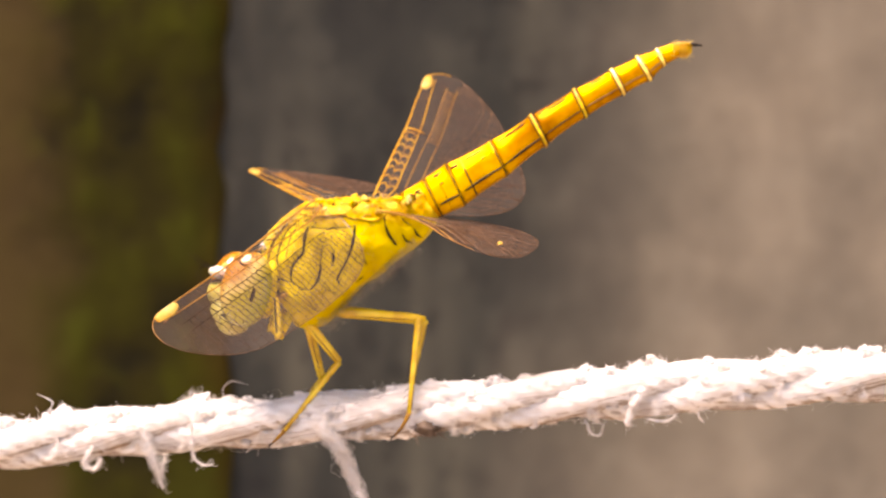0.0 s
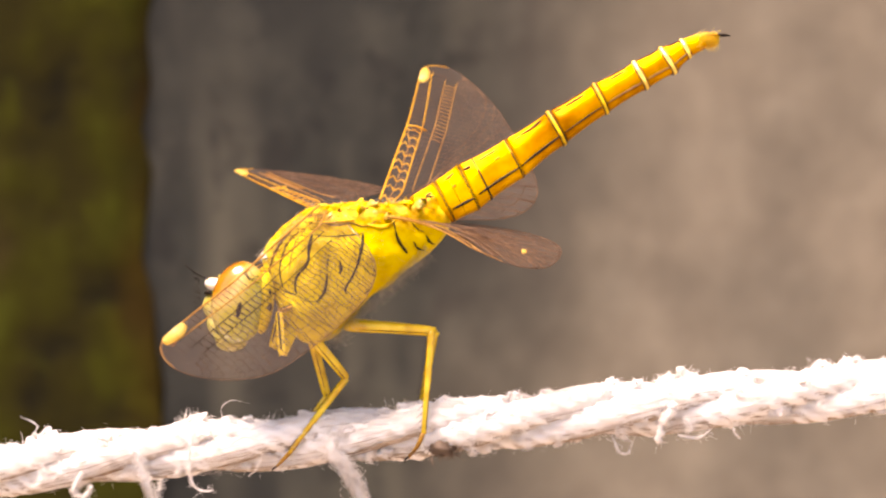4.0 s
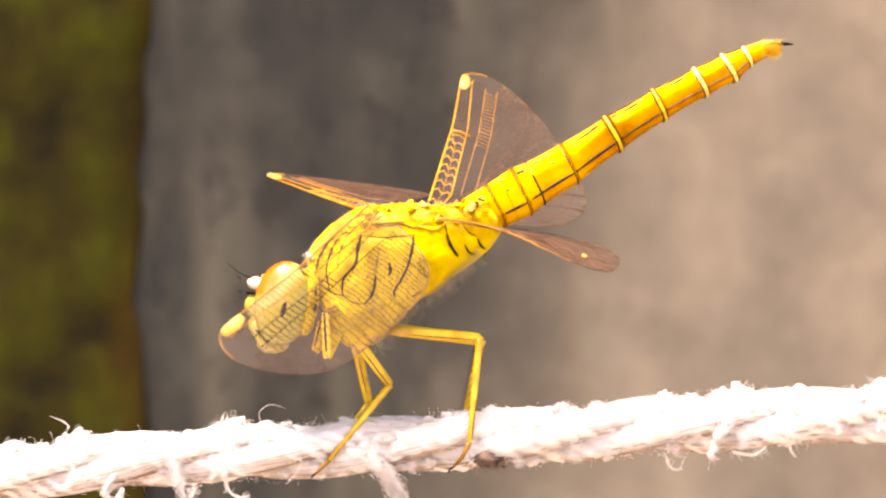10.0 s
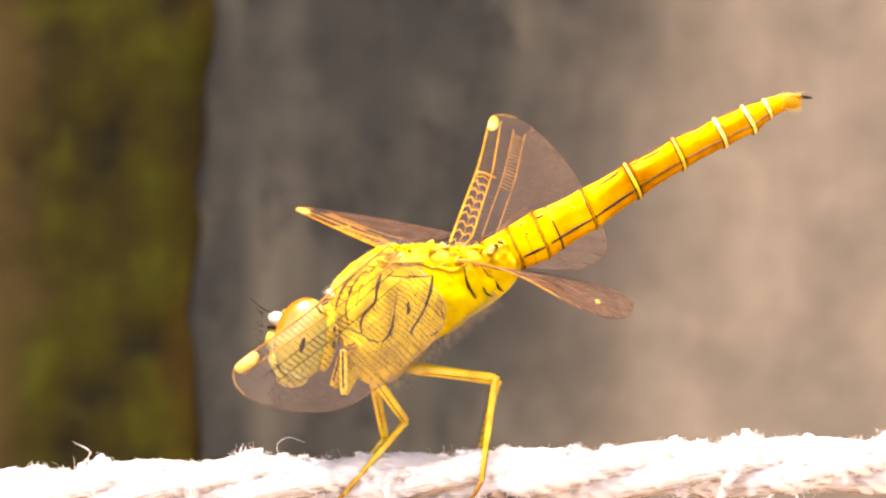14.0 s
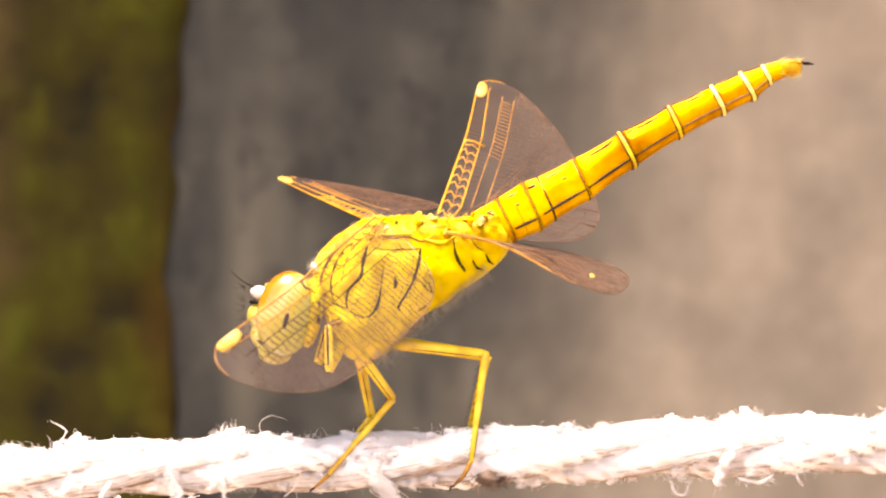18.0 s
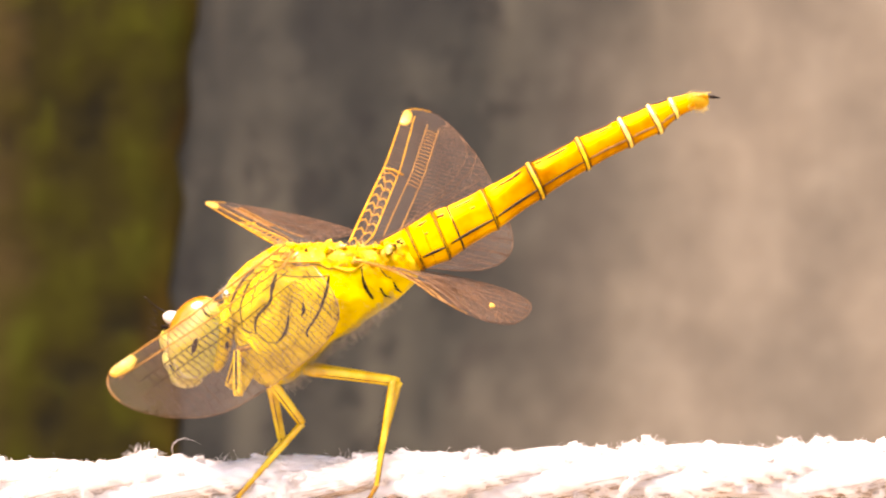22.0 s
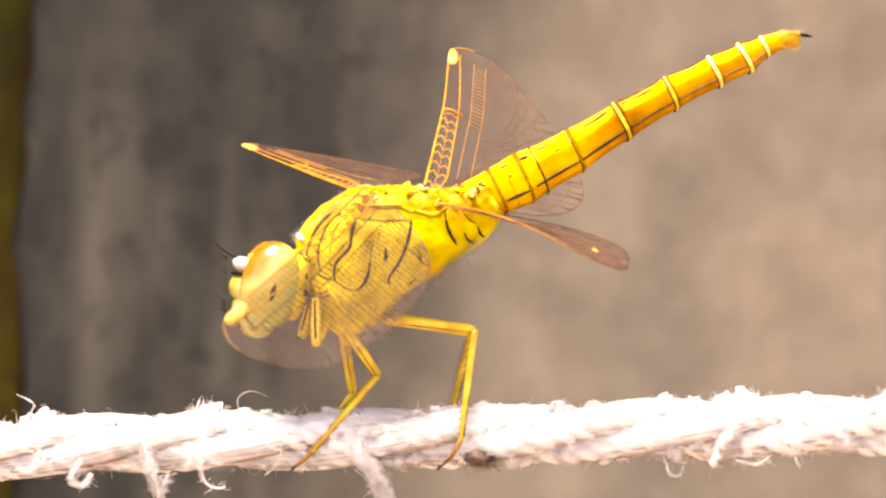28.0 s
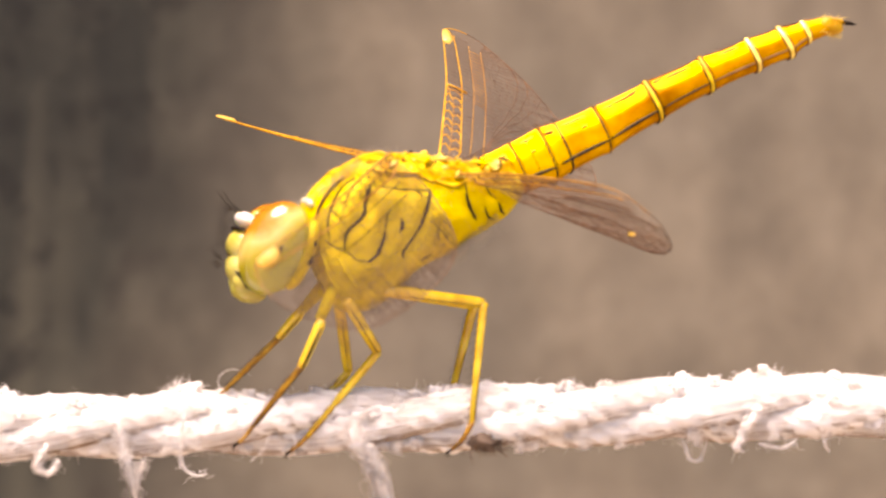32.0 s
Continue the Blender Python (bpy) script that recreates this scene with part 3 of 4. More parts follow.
def dirt_clod():
    v, f = ellipsoid((0, 0, 0), (0.75, 0.5, 0.4), 10, 14)
    v = [Vector(p) * (1 + 0.9 * noise.noise(Vector(p) * 2.9) + 0.4 * noise.noise(Vector(p) * 7)) + C(-5.6) + Vector((0.1, -1.35, -1.15)) for p in v]
    parts = [(v, f)]
    for _ in range(60):
        p = C(-5.6) + Vector((rng.uniform(-0.8, 0.9), -1.4, rng.uniform(-1.6, -0.9)))
        parts.append(fibre(wander(p, (rng.gauss(0, 1), -0.4, -0.6), rng.uniform(0.4, 1.1), 5, 0.5), 0.03, 0.012))
    v, f = merge(parts)
    return mesh_object("dirt_clod", v, f, M_DIRT, rope, "dark dirt caught in the fibres")


dirt_clod()

# ---- the dragonfly ----
MID = -0.2   # y of its plane of symmetry
dragonfly = tagged(new("dragonfly"), "golden yellow dragonfly with raised tail perched on the rope", "dragonfly")


def fly(name, vf, mat, parent=None, label="", smooth=True):
    return mesh_object(name, vf[0], vf[1], mat, parent or dragonfly, label, smooth)


# abdomen: upper and lower outline at each joint, in the plane of symmetry
UP = [(-6.9, 10.25), (-5.29, 11.19), (-3.79, 12.17), (-0.77, 13.61), (2.01, 15.24), (4.91, 16.83), (7.43, 18.08), (9.12, 18.88), (10.43, 19.31), (11.5, 19.6)]
LOW = [(-5.7, 8.3), (-4.1, 8.65), (-2.55, 9.3), (0.33, 11.2), (3.02, 13.2), (5.70, 14.98), (8.23, 16.38), (10.0, 17.25), (10.92, 18.2), (11.9, 18.7)]


def mid_y(x):
    """The tail swings a little towards the viewer."""
    return MID - 0.085 * max(0.0, x)


HALF = spline([(0, 0, 1), (0.06, 0, 0.96), (0.24, 0, 0.73), (0.41, 0, 0.51), (0.60, 0, 0.18), (0.74, 0, -0.2), (0.77, 0, -0.52), (0.52, 0, -0.86), (0.2, 0, -0.98), (0, 0, -1)], 73)


def ridge(deg):
    """Unit outline of the tail: a roof-like ridge above, full sides, a rounded belly."""
    deg = (deg + 90) % 360 - 90
    flip = 1
    if deg > 90:
        deg, flip = 180 - deg, -1
    u = (90 - deg) / 180 * 72
    k = min(int(u), 71)
    p = HALF[k].lerp(HALF[k + 1], u - k)
    return p.z, flip * p.x


def section(u, l, swell=1.0, wide=1.05, n=36):
    """One cross-section: keeled above, flat below."""
    u, l = Vector((u[0], mid_y(u[0]), u[1])), Vector((l[0], mid_y(l[0]), l[1]))
    c, h = (u + l) / 2, (u - l) / 2
    ring = []
    for k in range(n):
        s, co = ridge(360.0 * k / n)
        ring.append(c + h * s * swell + Vector((0, h.length * wide * co * swell, 0)))
    return ring


def lerp(a, b, t):
    return tuple(p + (q - p) * t for p, q in zip(a, b))


def band(i, rows, wide=1.05):
    """A ring round the tail: rows of (place along the segment, swelling)."""
    return loft([section(lerp(UP[i], UP[i + 1], t), lerp(LOW[i], LOW[i + 1], t), sw, wide) for t, sw in rows])


def side_path(i, ang, t0, t1, side, waist, n=9, lift=1.0):
    """A line along one flank of a tail segment."""
    path = []
    for k in range(n):
        t = t0 + (t1 - t0) * k / (n - 1)
        u, l = Vector((*lerp(UP[i], UP[i + 1], t), 0)), Vector((*lerp(LOW[i], LOW[i + 1], t), 0))
        c, h = (u + l) / 2, (u - l) / 2
        sa, ca = ridge(ang)
        sw = (1 - waist * math.sin(math.pi * t) ** 0.8) * lift
        path.append(Vector((c.x + h.x * sa * sw, mid_y(c.x) + side * h.length * 1.05 * ca * sw, c.y + h.y * sa * sw)))
    return path


def abdomen():
    for i in range(len(UP) - 1):
        rings = []
        steps = 14
        waist = 0.07 if 2 <= i <= 7 else 0.02
        for k in range(steps + 1):
            t = k / steps
            sw = 1 - waist * math.sin(math.pi * t) ** 0.8 + (0.04 * max(0, (t - 0.9) / 0.1) if i < 8 else 0)
            if k == 0:
                sw *= 0.95
            rings.append(section(lerp(UP[i], UP[i + 1], t), lerp(LOW[i], LOW[i + 1], t), sw))
        seg = fly("abdomen_segment", loft(rings), M_ABD)
        ln = (Vector(UP[i + 1]) - Vector(UP[i])).length
        if i >= 3 and i < 8:
            # swollen rim at the hind end, pale on the outer joints, edged by fine dark lines
            w = 0.24 / ln
            fly("rim", band(i, ((1 - w, 1.0), (1 - w * 0.85, 1.05), (1 - w * 0.5, 1.075), (1 - w * 0.15, 1.05), (1.0, 0.98))), M_RING if i >= 5 else M_THX_TOP, seg, "pale swollen joint rim" if i >= 5 else "")
            e = 0.04 / ln
            for t in (1 - w * 1.1, 1.0 + w * 0.1):
                fly("joint_line", band(i, ((t - e, 0.99), (t - e * 0.5, 1.062), (t + e * 0.5, 1.062), (t + e, 1.0))), M_DARK if i < 5 else M_TARSUS, seg, "dark joint line")
        elif i < 3:
            e = 0.09 / ln
            fly("joint_line", band(i, ((0.98 - e, 0.99), (0.98 - e * 0.5, 1.03), (0.98 + e * 0.5, 1.03), (0.98 + e, 0.99))), M_DARK, seg, "dark joint line")
        if i in (1, 2):
            t0 = 0.27 if i == 2 else 0.45
            e = (0.11 if i == 2 else 0.05) / ln
            fly("carina_line", band(i, ((t0, 0.965), (t0 + e * 0.3, 0.99), (t0 + e * 0.7, 0.99), (t0 + e, 0.965))), M_DARK, seg, "dark cross ridge")
        # dark line low along each flank, a short dash high up, an edge line along the back of the outer segments
        if 1 <= i < 8:
            for side in (-1, 1):
                for ang, t0, t1, wd in ((-27, 0.0 if i > 2 else 0.1, 0.97, 0.085 if i < 4 else 0.05), (56, 0.3, 0.74, 0.06), (80, 0.06, 0.9, 0.05)):
                    if (ang == 56 and i > 5) or (ang == 80 and i < 4):
                        continue
                    if i == 2 and ang == 56:
                        t0, t1 = 0.36, 0.8
                    fly("side_line", tube(side_path(i, ang, t0, t1, side, waist), [wd * (0.5 + 0.5 * math.sin(math.pi * k / 8)) + 0.012 for k in range(9)], 5), M_DARK if ang < 0 and i < 5 else M_TARSUS, seg, "dark side stripe")
    # brown flecks high on the segments
    for i, t0, ang, ln, wd in ((1, 0.5, 55, 0.2, 0.11), (1, 0.55, 20, 0.12, 0.08), (2, 0.12, 48, 0.16, 0.13), (2, 0.5, 55, 0.3, 0.07), (2, 0.7, 25, 0.1, 0.06), (3, 0.2, 52, 0.2, 0.05), (3, 0.7, 60, 0.2, 0.05), (4, 0.15, 58, 0.15, 0.05), (0, 0.6, 40, 0.3, 0.12), (0, 0.5, 5, 0.3, 0.1)):
        for side in (-1, 1):
            path = side_path(i, ang, t0 - ln / 2, t0 + ln / 2, side, 0.05 if i >= 2 else 0.02, 5, 0.99)
            fly("fleck", tube(path, [wd * 0.3, wd, wd * 0.8, wd, wd * 0.3], 6), M_TARSUS, None, "brown fleck")
    # tail appendages
    u, l = UP[-1], LOW[-1]
    c = Vector(((u[0] + l[0]) / 2, mid_y(u[0]), (u[1] + l[1]) / 2))
    tip = Vector((13.0, mid_y(13.0), 19.35))
    for s in (-1, 1):
        fly("cercus", tube(spline([c + Vector((-0.1, s * 0.22, 0.2)), c + Vector((0.5, s * 0.24, 0.32)), tip + Vector((0, s * 0.2, 0.05))], 8), [0.16, 0.17, 0.16, 0.14, 0.12, 0.09, 0.06, 0.02], 8), M_THX_TOP, None, "yellow pointed tail appendage")
        fly("tail_tip", tube([tip + Vector((-0.45, s * 0.22, 0.12)), tip + Vector((-0.1, s * 0.2, 0.07)), tip + Vector((0.35, s * 0.16, 0.02))], [0.06, 0.1, 0.02], 7), M_DARK, None, "dark tip of the tail appendage")
    fly("tail_plate", ellipsoid(c + Vector((0.25, 0, 0.0)), (0.75, 0.45, 0.52)), M_THX_TOP)
    hairs = []
    for _ in range(190):
        p = c + Vector((rng.uniform(-0.6, 0.7), rng.uniform(-0.4, 0.4), rng.choice((-0.4, 0.35)) + rng.uniform(-0.1, 0.1)))
        hairs.append(fibre(wander(p, (1, rng.gauss(0, 0.4), rng.gauss(0, 0.7)), rng.uniform(0.2, 0.55), 4, 0.2), 0.012, 0.004))
    v, f = merge(hairs)
    tagged(fly("tail_hair", (v, f), M_RING, None, "fine yellow tail hair"), kind="stuff")


abdomen()

# thorax: upper and lower outline, and half width
TUP = [(-16.2, 7.0), (-15.25, 8.35), (-13.79, 9.47), (-12.17, 10.0), (-9.68, 10.05), (-7.36, 10.0), (-6.4, 10.2), (-5.6, 10.5)]
TLOW = [(-15.2, 3.7), (-13.9, 1.75), (-11.9, 1.85), (-9.88, 3.9), (-7.87, 5.3), (-5.9, 6.7), (-4.9, 7.6), (-4.2, 8.9)]
THW = [1.35, 2.05, 2.5, 2.55, 2.3, 1.8, 1.5, 0.9]


def thorax_lines():
    """Grooves, stripes and ridges on the flank: points, half width, then what a seam is made of."""
    out = []
    out.append(([(-12.99, 8.23), (-13.2, 7.62), (-13.24, 6.94), (-13.39, 6.43), (-13.8, 5.99), (-14.08, 5.58), (-14.15, 5.07), (-14.09, 4.63)], 0.13,))
    out.append(([(-12.99, 8.2), (-13.1, 7.8), (-13.22, 7.3), (-13.24, 6.9)], 0.17,))
    out.append(([(-14.09, 4.63), (-13.48, 4.21), (-12.87, 4.13)], 0.05,))
    out.append(([(-14.09, 4.63), (-14.67, 4.8), (-15.17, 5.08)], 0.06,))
    out.append(([(-12.17, 5.83), (-12.24, 5.22), (-12.45, 4.6), (-12.87, 4.13)], 0.13,))
    out.append(([(-12.0, 7.0), (-12.12, 6.4), (-12.17, 5.83)], 0.05,))
    out.append(([(-11.34, 6.57), (-11.31, 6.06), (-11.41, 5.82)], 0.16, None, "spiracle", "dark breathing slit",))
    out.append(([(-9.85, 8.19), (-9.93, 7.58), (-10.1, 6.9), (-10.32, 6.22), (-10.67, 5.54), (-11.09, 4.86), (-11.02, 4.52)], 0.12,))
    out.append(([(-9.87, 8.1), (-9.95, 7.5), (-10.1, 6.9), (-10.3, 6.3)], 0.16,))
    out.append(([(-12.99, 8.23), (-11.73, 8.08), (-10.36, 8.13), (-9.85, 8.19)], 0.05,))
    out.append(([(-12.6, 9.1), (-11.6, 8.75), (-10.6, 8.85), (-9.8, 8.6), (-9.0, 8.9)], 0.07, M_TARSUS, "ridge_line", "brown line under the wings",))
    out.append(([(-13.77, 8.48), (-14.36, 7.97), (-14.81, 7.13), (-15.06, 6.11), (-14.9, 5.08)], 0.10,))
    out.append(([(-13.35, 8.6), (-13.95, 7.9), (-14.3, 7.0), (-14.45, 6.2)], 0.07, M_TARSUS, "shoulder_stripe", "brown shoulder stripe",))
    out.append(([(-14.3, 8.5), (-15.0, 7.75), (-15.5, 6.8), (-15.7, 5.9)], 0.15, M_TARSUS, "shoulder_stripe", "brown shoulder stripe",))
    out.append(([(-7.87, 8.24), (-7.77, 7.82), (-7.57, 7.38), (-7.2, 6.86)], 0.15,))
    out.append(([(-7.95, 8.9), (-7.9, 8.5), (-7.85, 8.2)], 0.08,))
    out.append(([(-6.78, 7.54), (-6.55, 7.13), (-6.1, 6.95)], 0.10,))
    out.append(([(-6.0, 7.9), (-5.8, 7.5), (-5.5, 7.3)], 0.12,))
    out.append(([(-6.9, 8.8), (-6.5, 8.3), (-6.1, 8.1)], 0.06,))
    out.append(([(-9.36, 6.2), (-9.16, 5.59)], 0.06,))
    out.append(([(-9.95, 4.5), (-9.7, 4.65), (-9.45, 4.85)], 0.07,))
    out.append(([(-13.2, 9.0), (-11.9, 8.95), (-10.4, 9.0)], 0.10, M_THX_TOP, "wing_ridge", "golden ridge under the wings", 0.05,))
    out.append(([(-9.6, 8.7), (-8.6, 8.5), (-7.8, 8.9)], 0.16, M_THX_TOP, "wing_ridge", "golden ridge under the wings", 0.05,))
    out.append(([(-15.3, 4.6), (-14.7, 3.3), (-14.0, 2.4)], 0.22, M_THX, "leg_plate", "yellow plate over the leg", 0.03,))
    out.append(([(-14.5, 4.3), (-13.9, 3.4), (-13.2, 2.6)], 0.24, M_THX, "leg_plate", "yellow plate over the leg", 0.03,))
    return out


LINES = thorax_lines()


def groove(p):
    """How far a point of the flank stands proud: plates bulge between their seams."""
    near_by = 9.0
    for points, width, *rest in LINES:
        if rest:
            continue
        for (ax, az), (bx, bz) in zip(points, points[1:]):
            ux, uz = bx - ax, bz - az
            t = max(0.0, min(1.0, ((p.x - ax) * ux + (p.z - az) * uz) / (ux * ux + uz * uz)))
            near_by = min(near_by, math.hypot(p.x - ax - t * ux, p.z - az - t * uz))
    return 0.2 * (1 - math.exp(-(near_by / 0.42) ** 2)) - 0.12


def thorax():
    n, rows = 88, 110
    up, lo = spline([(x, 0, z) for x, z in TUP], rows), spline([(x, 0, z) for x, z in TLOW], rows)
    hw = [v.z for v in spline([(0, 0, w) for w in THW], rows)]
    rings = []
    for u, l, w in zip(up, lo, hw):
        c, h = (u + l) / 2, (u - l) / 2
        ring = []
        for k in range(n):
            a = 2 * math.pi * k / n
            s, co = math.sin(a), math.cos(a)
            ex = 0.85
            p = c + Vector((0, MID, 0)) + h * (math.copysign(abs(s) ** ex, s)) + Vector((0, w * math.copysign(abs(co) ** ex, co) * (1 - 0.18 * s), 0))
            out = (p - Vector((p.x, MID, 6.5))).normalized()
            ring.append(p + out * (0.16 * noise.noise(p * 0.9) + 0.05 * noise.noise(p * 3.1) + 0.02 * noise.noise(p * 8.0) + groove(p) * min(1.0, 1.6 * abs(co))))
        rings.append(ring)
    return loft(rings)


def thorax_material():
    """Yellow-green flanks that turn rusty gold round the wing hinges."""
    m = cuticle("thorax_cuticle", (0.26, 0.18, 0.0003), (0.52, 0.4, 0.0008), (0.6, 0.48, 0.003), 0.36, 420, 0.6, 0.2, spec=0.1, tint=(1.0, 0.9, 0.3))
    n, l = m.node_tree.nodes, m.node_tree.links
    b = n["Principled BSDF"]
    plain = b.inputs["Base Color"].links[0].from_socket
    tc = n.new("ShaderNodeTexCoord")
    sp = n.new("ShaderNodeSeparateXYZ")
    l.new(tc.outputs["Object"], sp.inputs[0])
    wave = math_node(n, l, "MULTIPLY_ADD", stretched_noise(n, l, 900, (1, 1, 1), 4), 0.0022, sp.outputs["Z"])
    mr = n.new("ShaderNodeMapRange")
    mr.interpolation_type = "SMOOTHSTEP"
    for key, value in (("From Min", 0.0090), ("From Max", 0.0102), ("To Min", 0.0), ("To Max", 0.85)):
        mr.inputs[key].default_value = value
    l.new(wave, mr.inputs["Value"])
    gold = ramp_node(n, l, stretched_noise(n, l, 1500, (1, 1, 1), 3), [(0.34, (0.16, 0.065, 0.001)), (0.5, (0.42, 0.22, 0.002)), (0.66, (0.62, 0.42, 0.02))])
    l.new(mix_color(n, l, mr.outputs[0], plain, gold.outputs[0]), b.inputs["Base Color"])
    return m


THX_V, THX_F = thorax()
thorax_ob = fly("thorax", (THX_V, THX_F), thorax_material(), None, "yellow-green thorax with dark seam lines")
from mathutils.bvhtree import BVHTree
THX_TREE = BVHTree.FromPolygons([Vector(v) for v in THX_V], THX_F)


def on_thorax(x, z, side, lift=0.0):
    hit = THX_TREE.ray_cast(Vector((x, MID + side * 9, z)), Vector((0, -side, 0)))
    if hit[0] is None:
        return None
    return hit[0] + hit[1] * lift


def seam(points, width, mat=None, name="seam_line", label="dark seam line", lift=0.0):
    for side in (-1, 1):
        p = [on_thorax(q.x, q.z, side, lift) for q in spline([(x, 0, z) for x, z in points], 5 * len(points))]
        p = [q for q in p if q is not None]
        if len(p) > 3:
            wid = [width * 0.8 * (0.55 + 0.45 * math.sin(math.pi * i / (len(p) - 1))) * (0.75 + 0.5 * abs(noise.noise(p[i] * 2.2))) for i in range(len(p))]
            fly(name, tube(p, wid, 6), mat or M_DARK, thorax_ob, label)


for line in LINES:
    seam(*line)
# small plates and ridges where the wings are hinged
hr = random.Random(3)
for k in range(130):
    x = -13.4 + 7.6 * k / 129 + hr.uniform(-0.2, 0.2)
    s = (-1, 0, 1)[k % 3]
    z = float(np.interp(x, [p[0] for p in TUP], [p[1] for p in TUP])) - 0.1 - hr.uniform(0.1, 0.8) * abs(s)
    tilt = Euler((hr.uniform(-0.6, 0.6), hr.uniform(-0.9, 0.9), hr.uniform(-0.8, 0.8))).to_matrix()
    pv, pf = ellipsoid((x, MID + s * hr.uniform(0.7, 1.7), z), (hr.uniform(0.1, 0.3), hr.uniform(0.1, 0.3), hr.uniform(0.05, 0.15)), 9, 12, tilt)
    pv = [Vector(p) + Vector((noise.noise(Vector(p) * 3.3), noise.noise(Vector(p) * 3.3 + Vector((9, 0, 0))), noise.noise(Vector(p) * 3.3 + Vector((0, 9, 0))))) * 0.42 for p in pv]
    fly("hinge_plate", (pv, pf), hr.choice((M_THX_TOP, M_THX, M_HINGE, M_THX_TOP, M_THX_TOP, M_HINGE, M_TARSUS, M_DARK)), thorax_ob)


def thorax_hair():
    made = []
    for _ in range(3000):
        u = rng.random()
        if u < 0.12:     # tufts round the hinges
            x = rng.uniform(-13.2, -7.0)
            base = [Vector((x, MID - rng.uniform(0, 1.2), 9.9))]
            d = Vector((rng.gauss(0, 0.4), rng.gauss(0, 0.4), 1))
            ln = rng.uniform(0.3, 0.9)
        elif u < 0.34:   # short down on the sides
            x, z = rng.uniform(-15.5, -6.5), rng.uniform(3.0, 9.5)
            base = [p for p in (on_thorax(x, z, -1),) if p]
            d = Vector((rng.gauss(0.3, 0.4), -1, rng.gauss(0.1, 0.5)))
            ln = rng.uniform(0.25, 0.5)
        elif u < 0.72:      # under the body
            x = rng.uniform(-12.5, -6.0)
            base = [p for p in (on_thorax(x, z, -1) for z in (1.9 + max(0, (x + 12.0)) * 0.86 + rng.uniform(0.0, 0.4),)) if p]
            d = Vector((rng.uniform(0.1, 0.6), rng.gauss(-0.3, 0.5), -1))
            ln = rng.uniform(0.9, 2.1)
        else:            # front slope
            x = rng.uniform(-16.2, -13.4)
            base = [p for p in (on_thorax(x, 7.0 + (x + 16.2) * 0.92 - rng.uniform(0.0, 0.6), rng.choice((-1, 1))),) if p]
            d = Vector((-0.7, rng.gauss(0, 0.4), 0.7))
            ln = rng.uniform(0.4, 0.9)
        for p in base:
            if rng.random() < 0.5:
                p = Vector((p.x, 2 * MID - p.y, p.z))
            made.append(fibre(wander(p, d, ln * 0.62, 4, 0.25), 0.0048, 0.0018))
    v, f = merge(made)
    tagged(mesh_object("hair", v, f, M_HAIR, thorax_ob, "pale fine hair"), kind="stuff")


thorax_hair()


def thorax_down():
    """Short down lying flat on the sides."""
    made = []
    for _ in range(900):
        x, z = rng.uniform(-15.8, -5.6), rng.uniform(2.2, 9.8)
        side = -1 if rng.random() < 0.75 else 1
        p, q = on_thorax(x, z, side, 0.012), on_thorax(x + rng.uniform(0.25, 0.6), z - rng.uniform(-0.05, 0.3), side, 0.03)
        if p is None or q is None or (p - q).length > 1.2:
            continue
        made.append(fibre([p, p.lerp(q, 0.5) + Vector((0, side * 0.03, 0)), q], rng.uniform(0.008, 0.014), 0.004))
    v, f = merge(made)
    tagged(mesh_object("down", v, f, M_DOWN, thorax_ob, "short golden-brown down"), kind="stuff")


thorax_down()

# head, built round its own neck joint so that it can turn
NECK = Vector((-15.9, MID, 5.2))
head = fly("head", ellipsoid((-1.7, 0, -0.9), (1.0, 1.5, 2.0)), M_FACE, None, "pale yellow head with large domed eyes")


def on_head(name, vf, mat, label=""):
    return fly(name, vf, mat, head, label)


for s in (-1, 1):
    tilt = Euler((radians(s * -14), radians(12), radians(s * 10))).to_matrix()
    on_head("eye", ellipsoid((-1.72, s * 1.5, -0.95), (1.76, 1.68, 2.58), 28, 36, tilt), M_EYE, "large compound eye, rust-brown above and green below")
    on_head("antenna", fibre(spline([(-3.6, s * 0.5, 0.55), (-4.3, s * 0.7, 0.9), (-5.0, s * 0.85, 1.5)], 8), 0.05, 0.012), M_DARK, "thin dark antenna")
    on_head("eye_spot", ellipsoid((-1.75, s * 3.1, -1.25), (0.17, 0.10, 0.55), 10, 12, Euler((radians(s * -10), radians(14), 0)).to_matrix()), M_DARK, "dark slit in the eye")
    # pale temple behind the eye, with two dark marks
    on_head("temple", ellipsoid((-0.25, s * 1.55, -1.0), (0.62, 1.15, 1.95), 16, 20, Euler((radians(s * -10), radians(8), 0)).to_matrix()), M_THX, "yellow temple behind the eye")
    for z in (-0.35, -1.25):
        on_head("temple_mark", ellipsoid((0.12, s * 2.45, z), (0.14, 0.16, 0.26), 8, 10), M_DARK, "dark mark")
    on_head("mandible", ellipsoid((-2.85, s * 0.7, -2.9), (0.55, 0.5, 0.6), 12, 16), M_FACE, "pale jaw")
    on_head("jaw_line", tube(spline([(-3.35, s * 0.9, -2.5), (-3.0, s * 1.15, -2.85), (-2.6, s * 1.1, -3.25)], 8), 0.09, 6), M_DARK, "dark jaw edge")
on_head("frons", ellipsoid((-3.2, 0, 0.2), (0.66, 1.05, 0.44), 16, 22, Euler((0, radians(18), 0)).to_matrix()), M_FRONS, "glossy ivory brow")
on_head("vertex", ellipsoid((-2.7, 0, 0.66), (0.3, 0.42, 0.2), 10, 14), M_FACE)
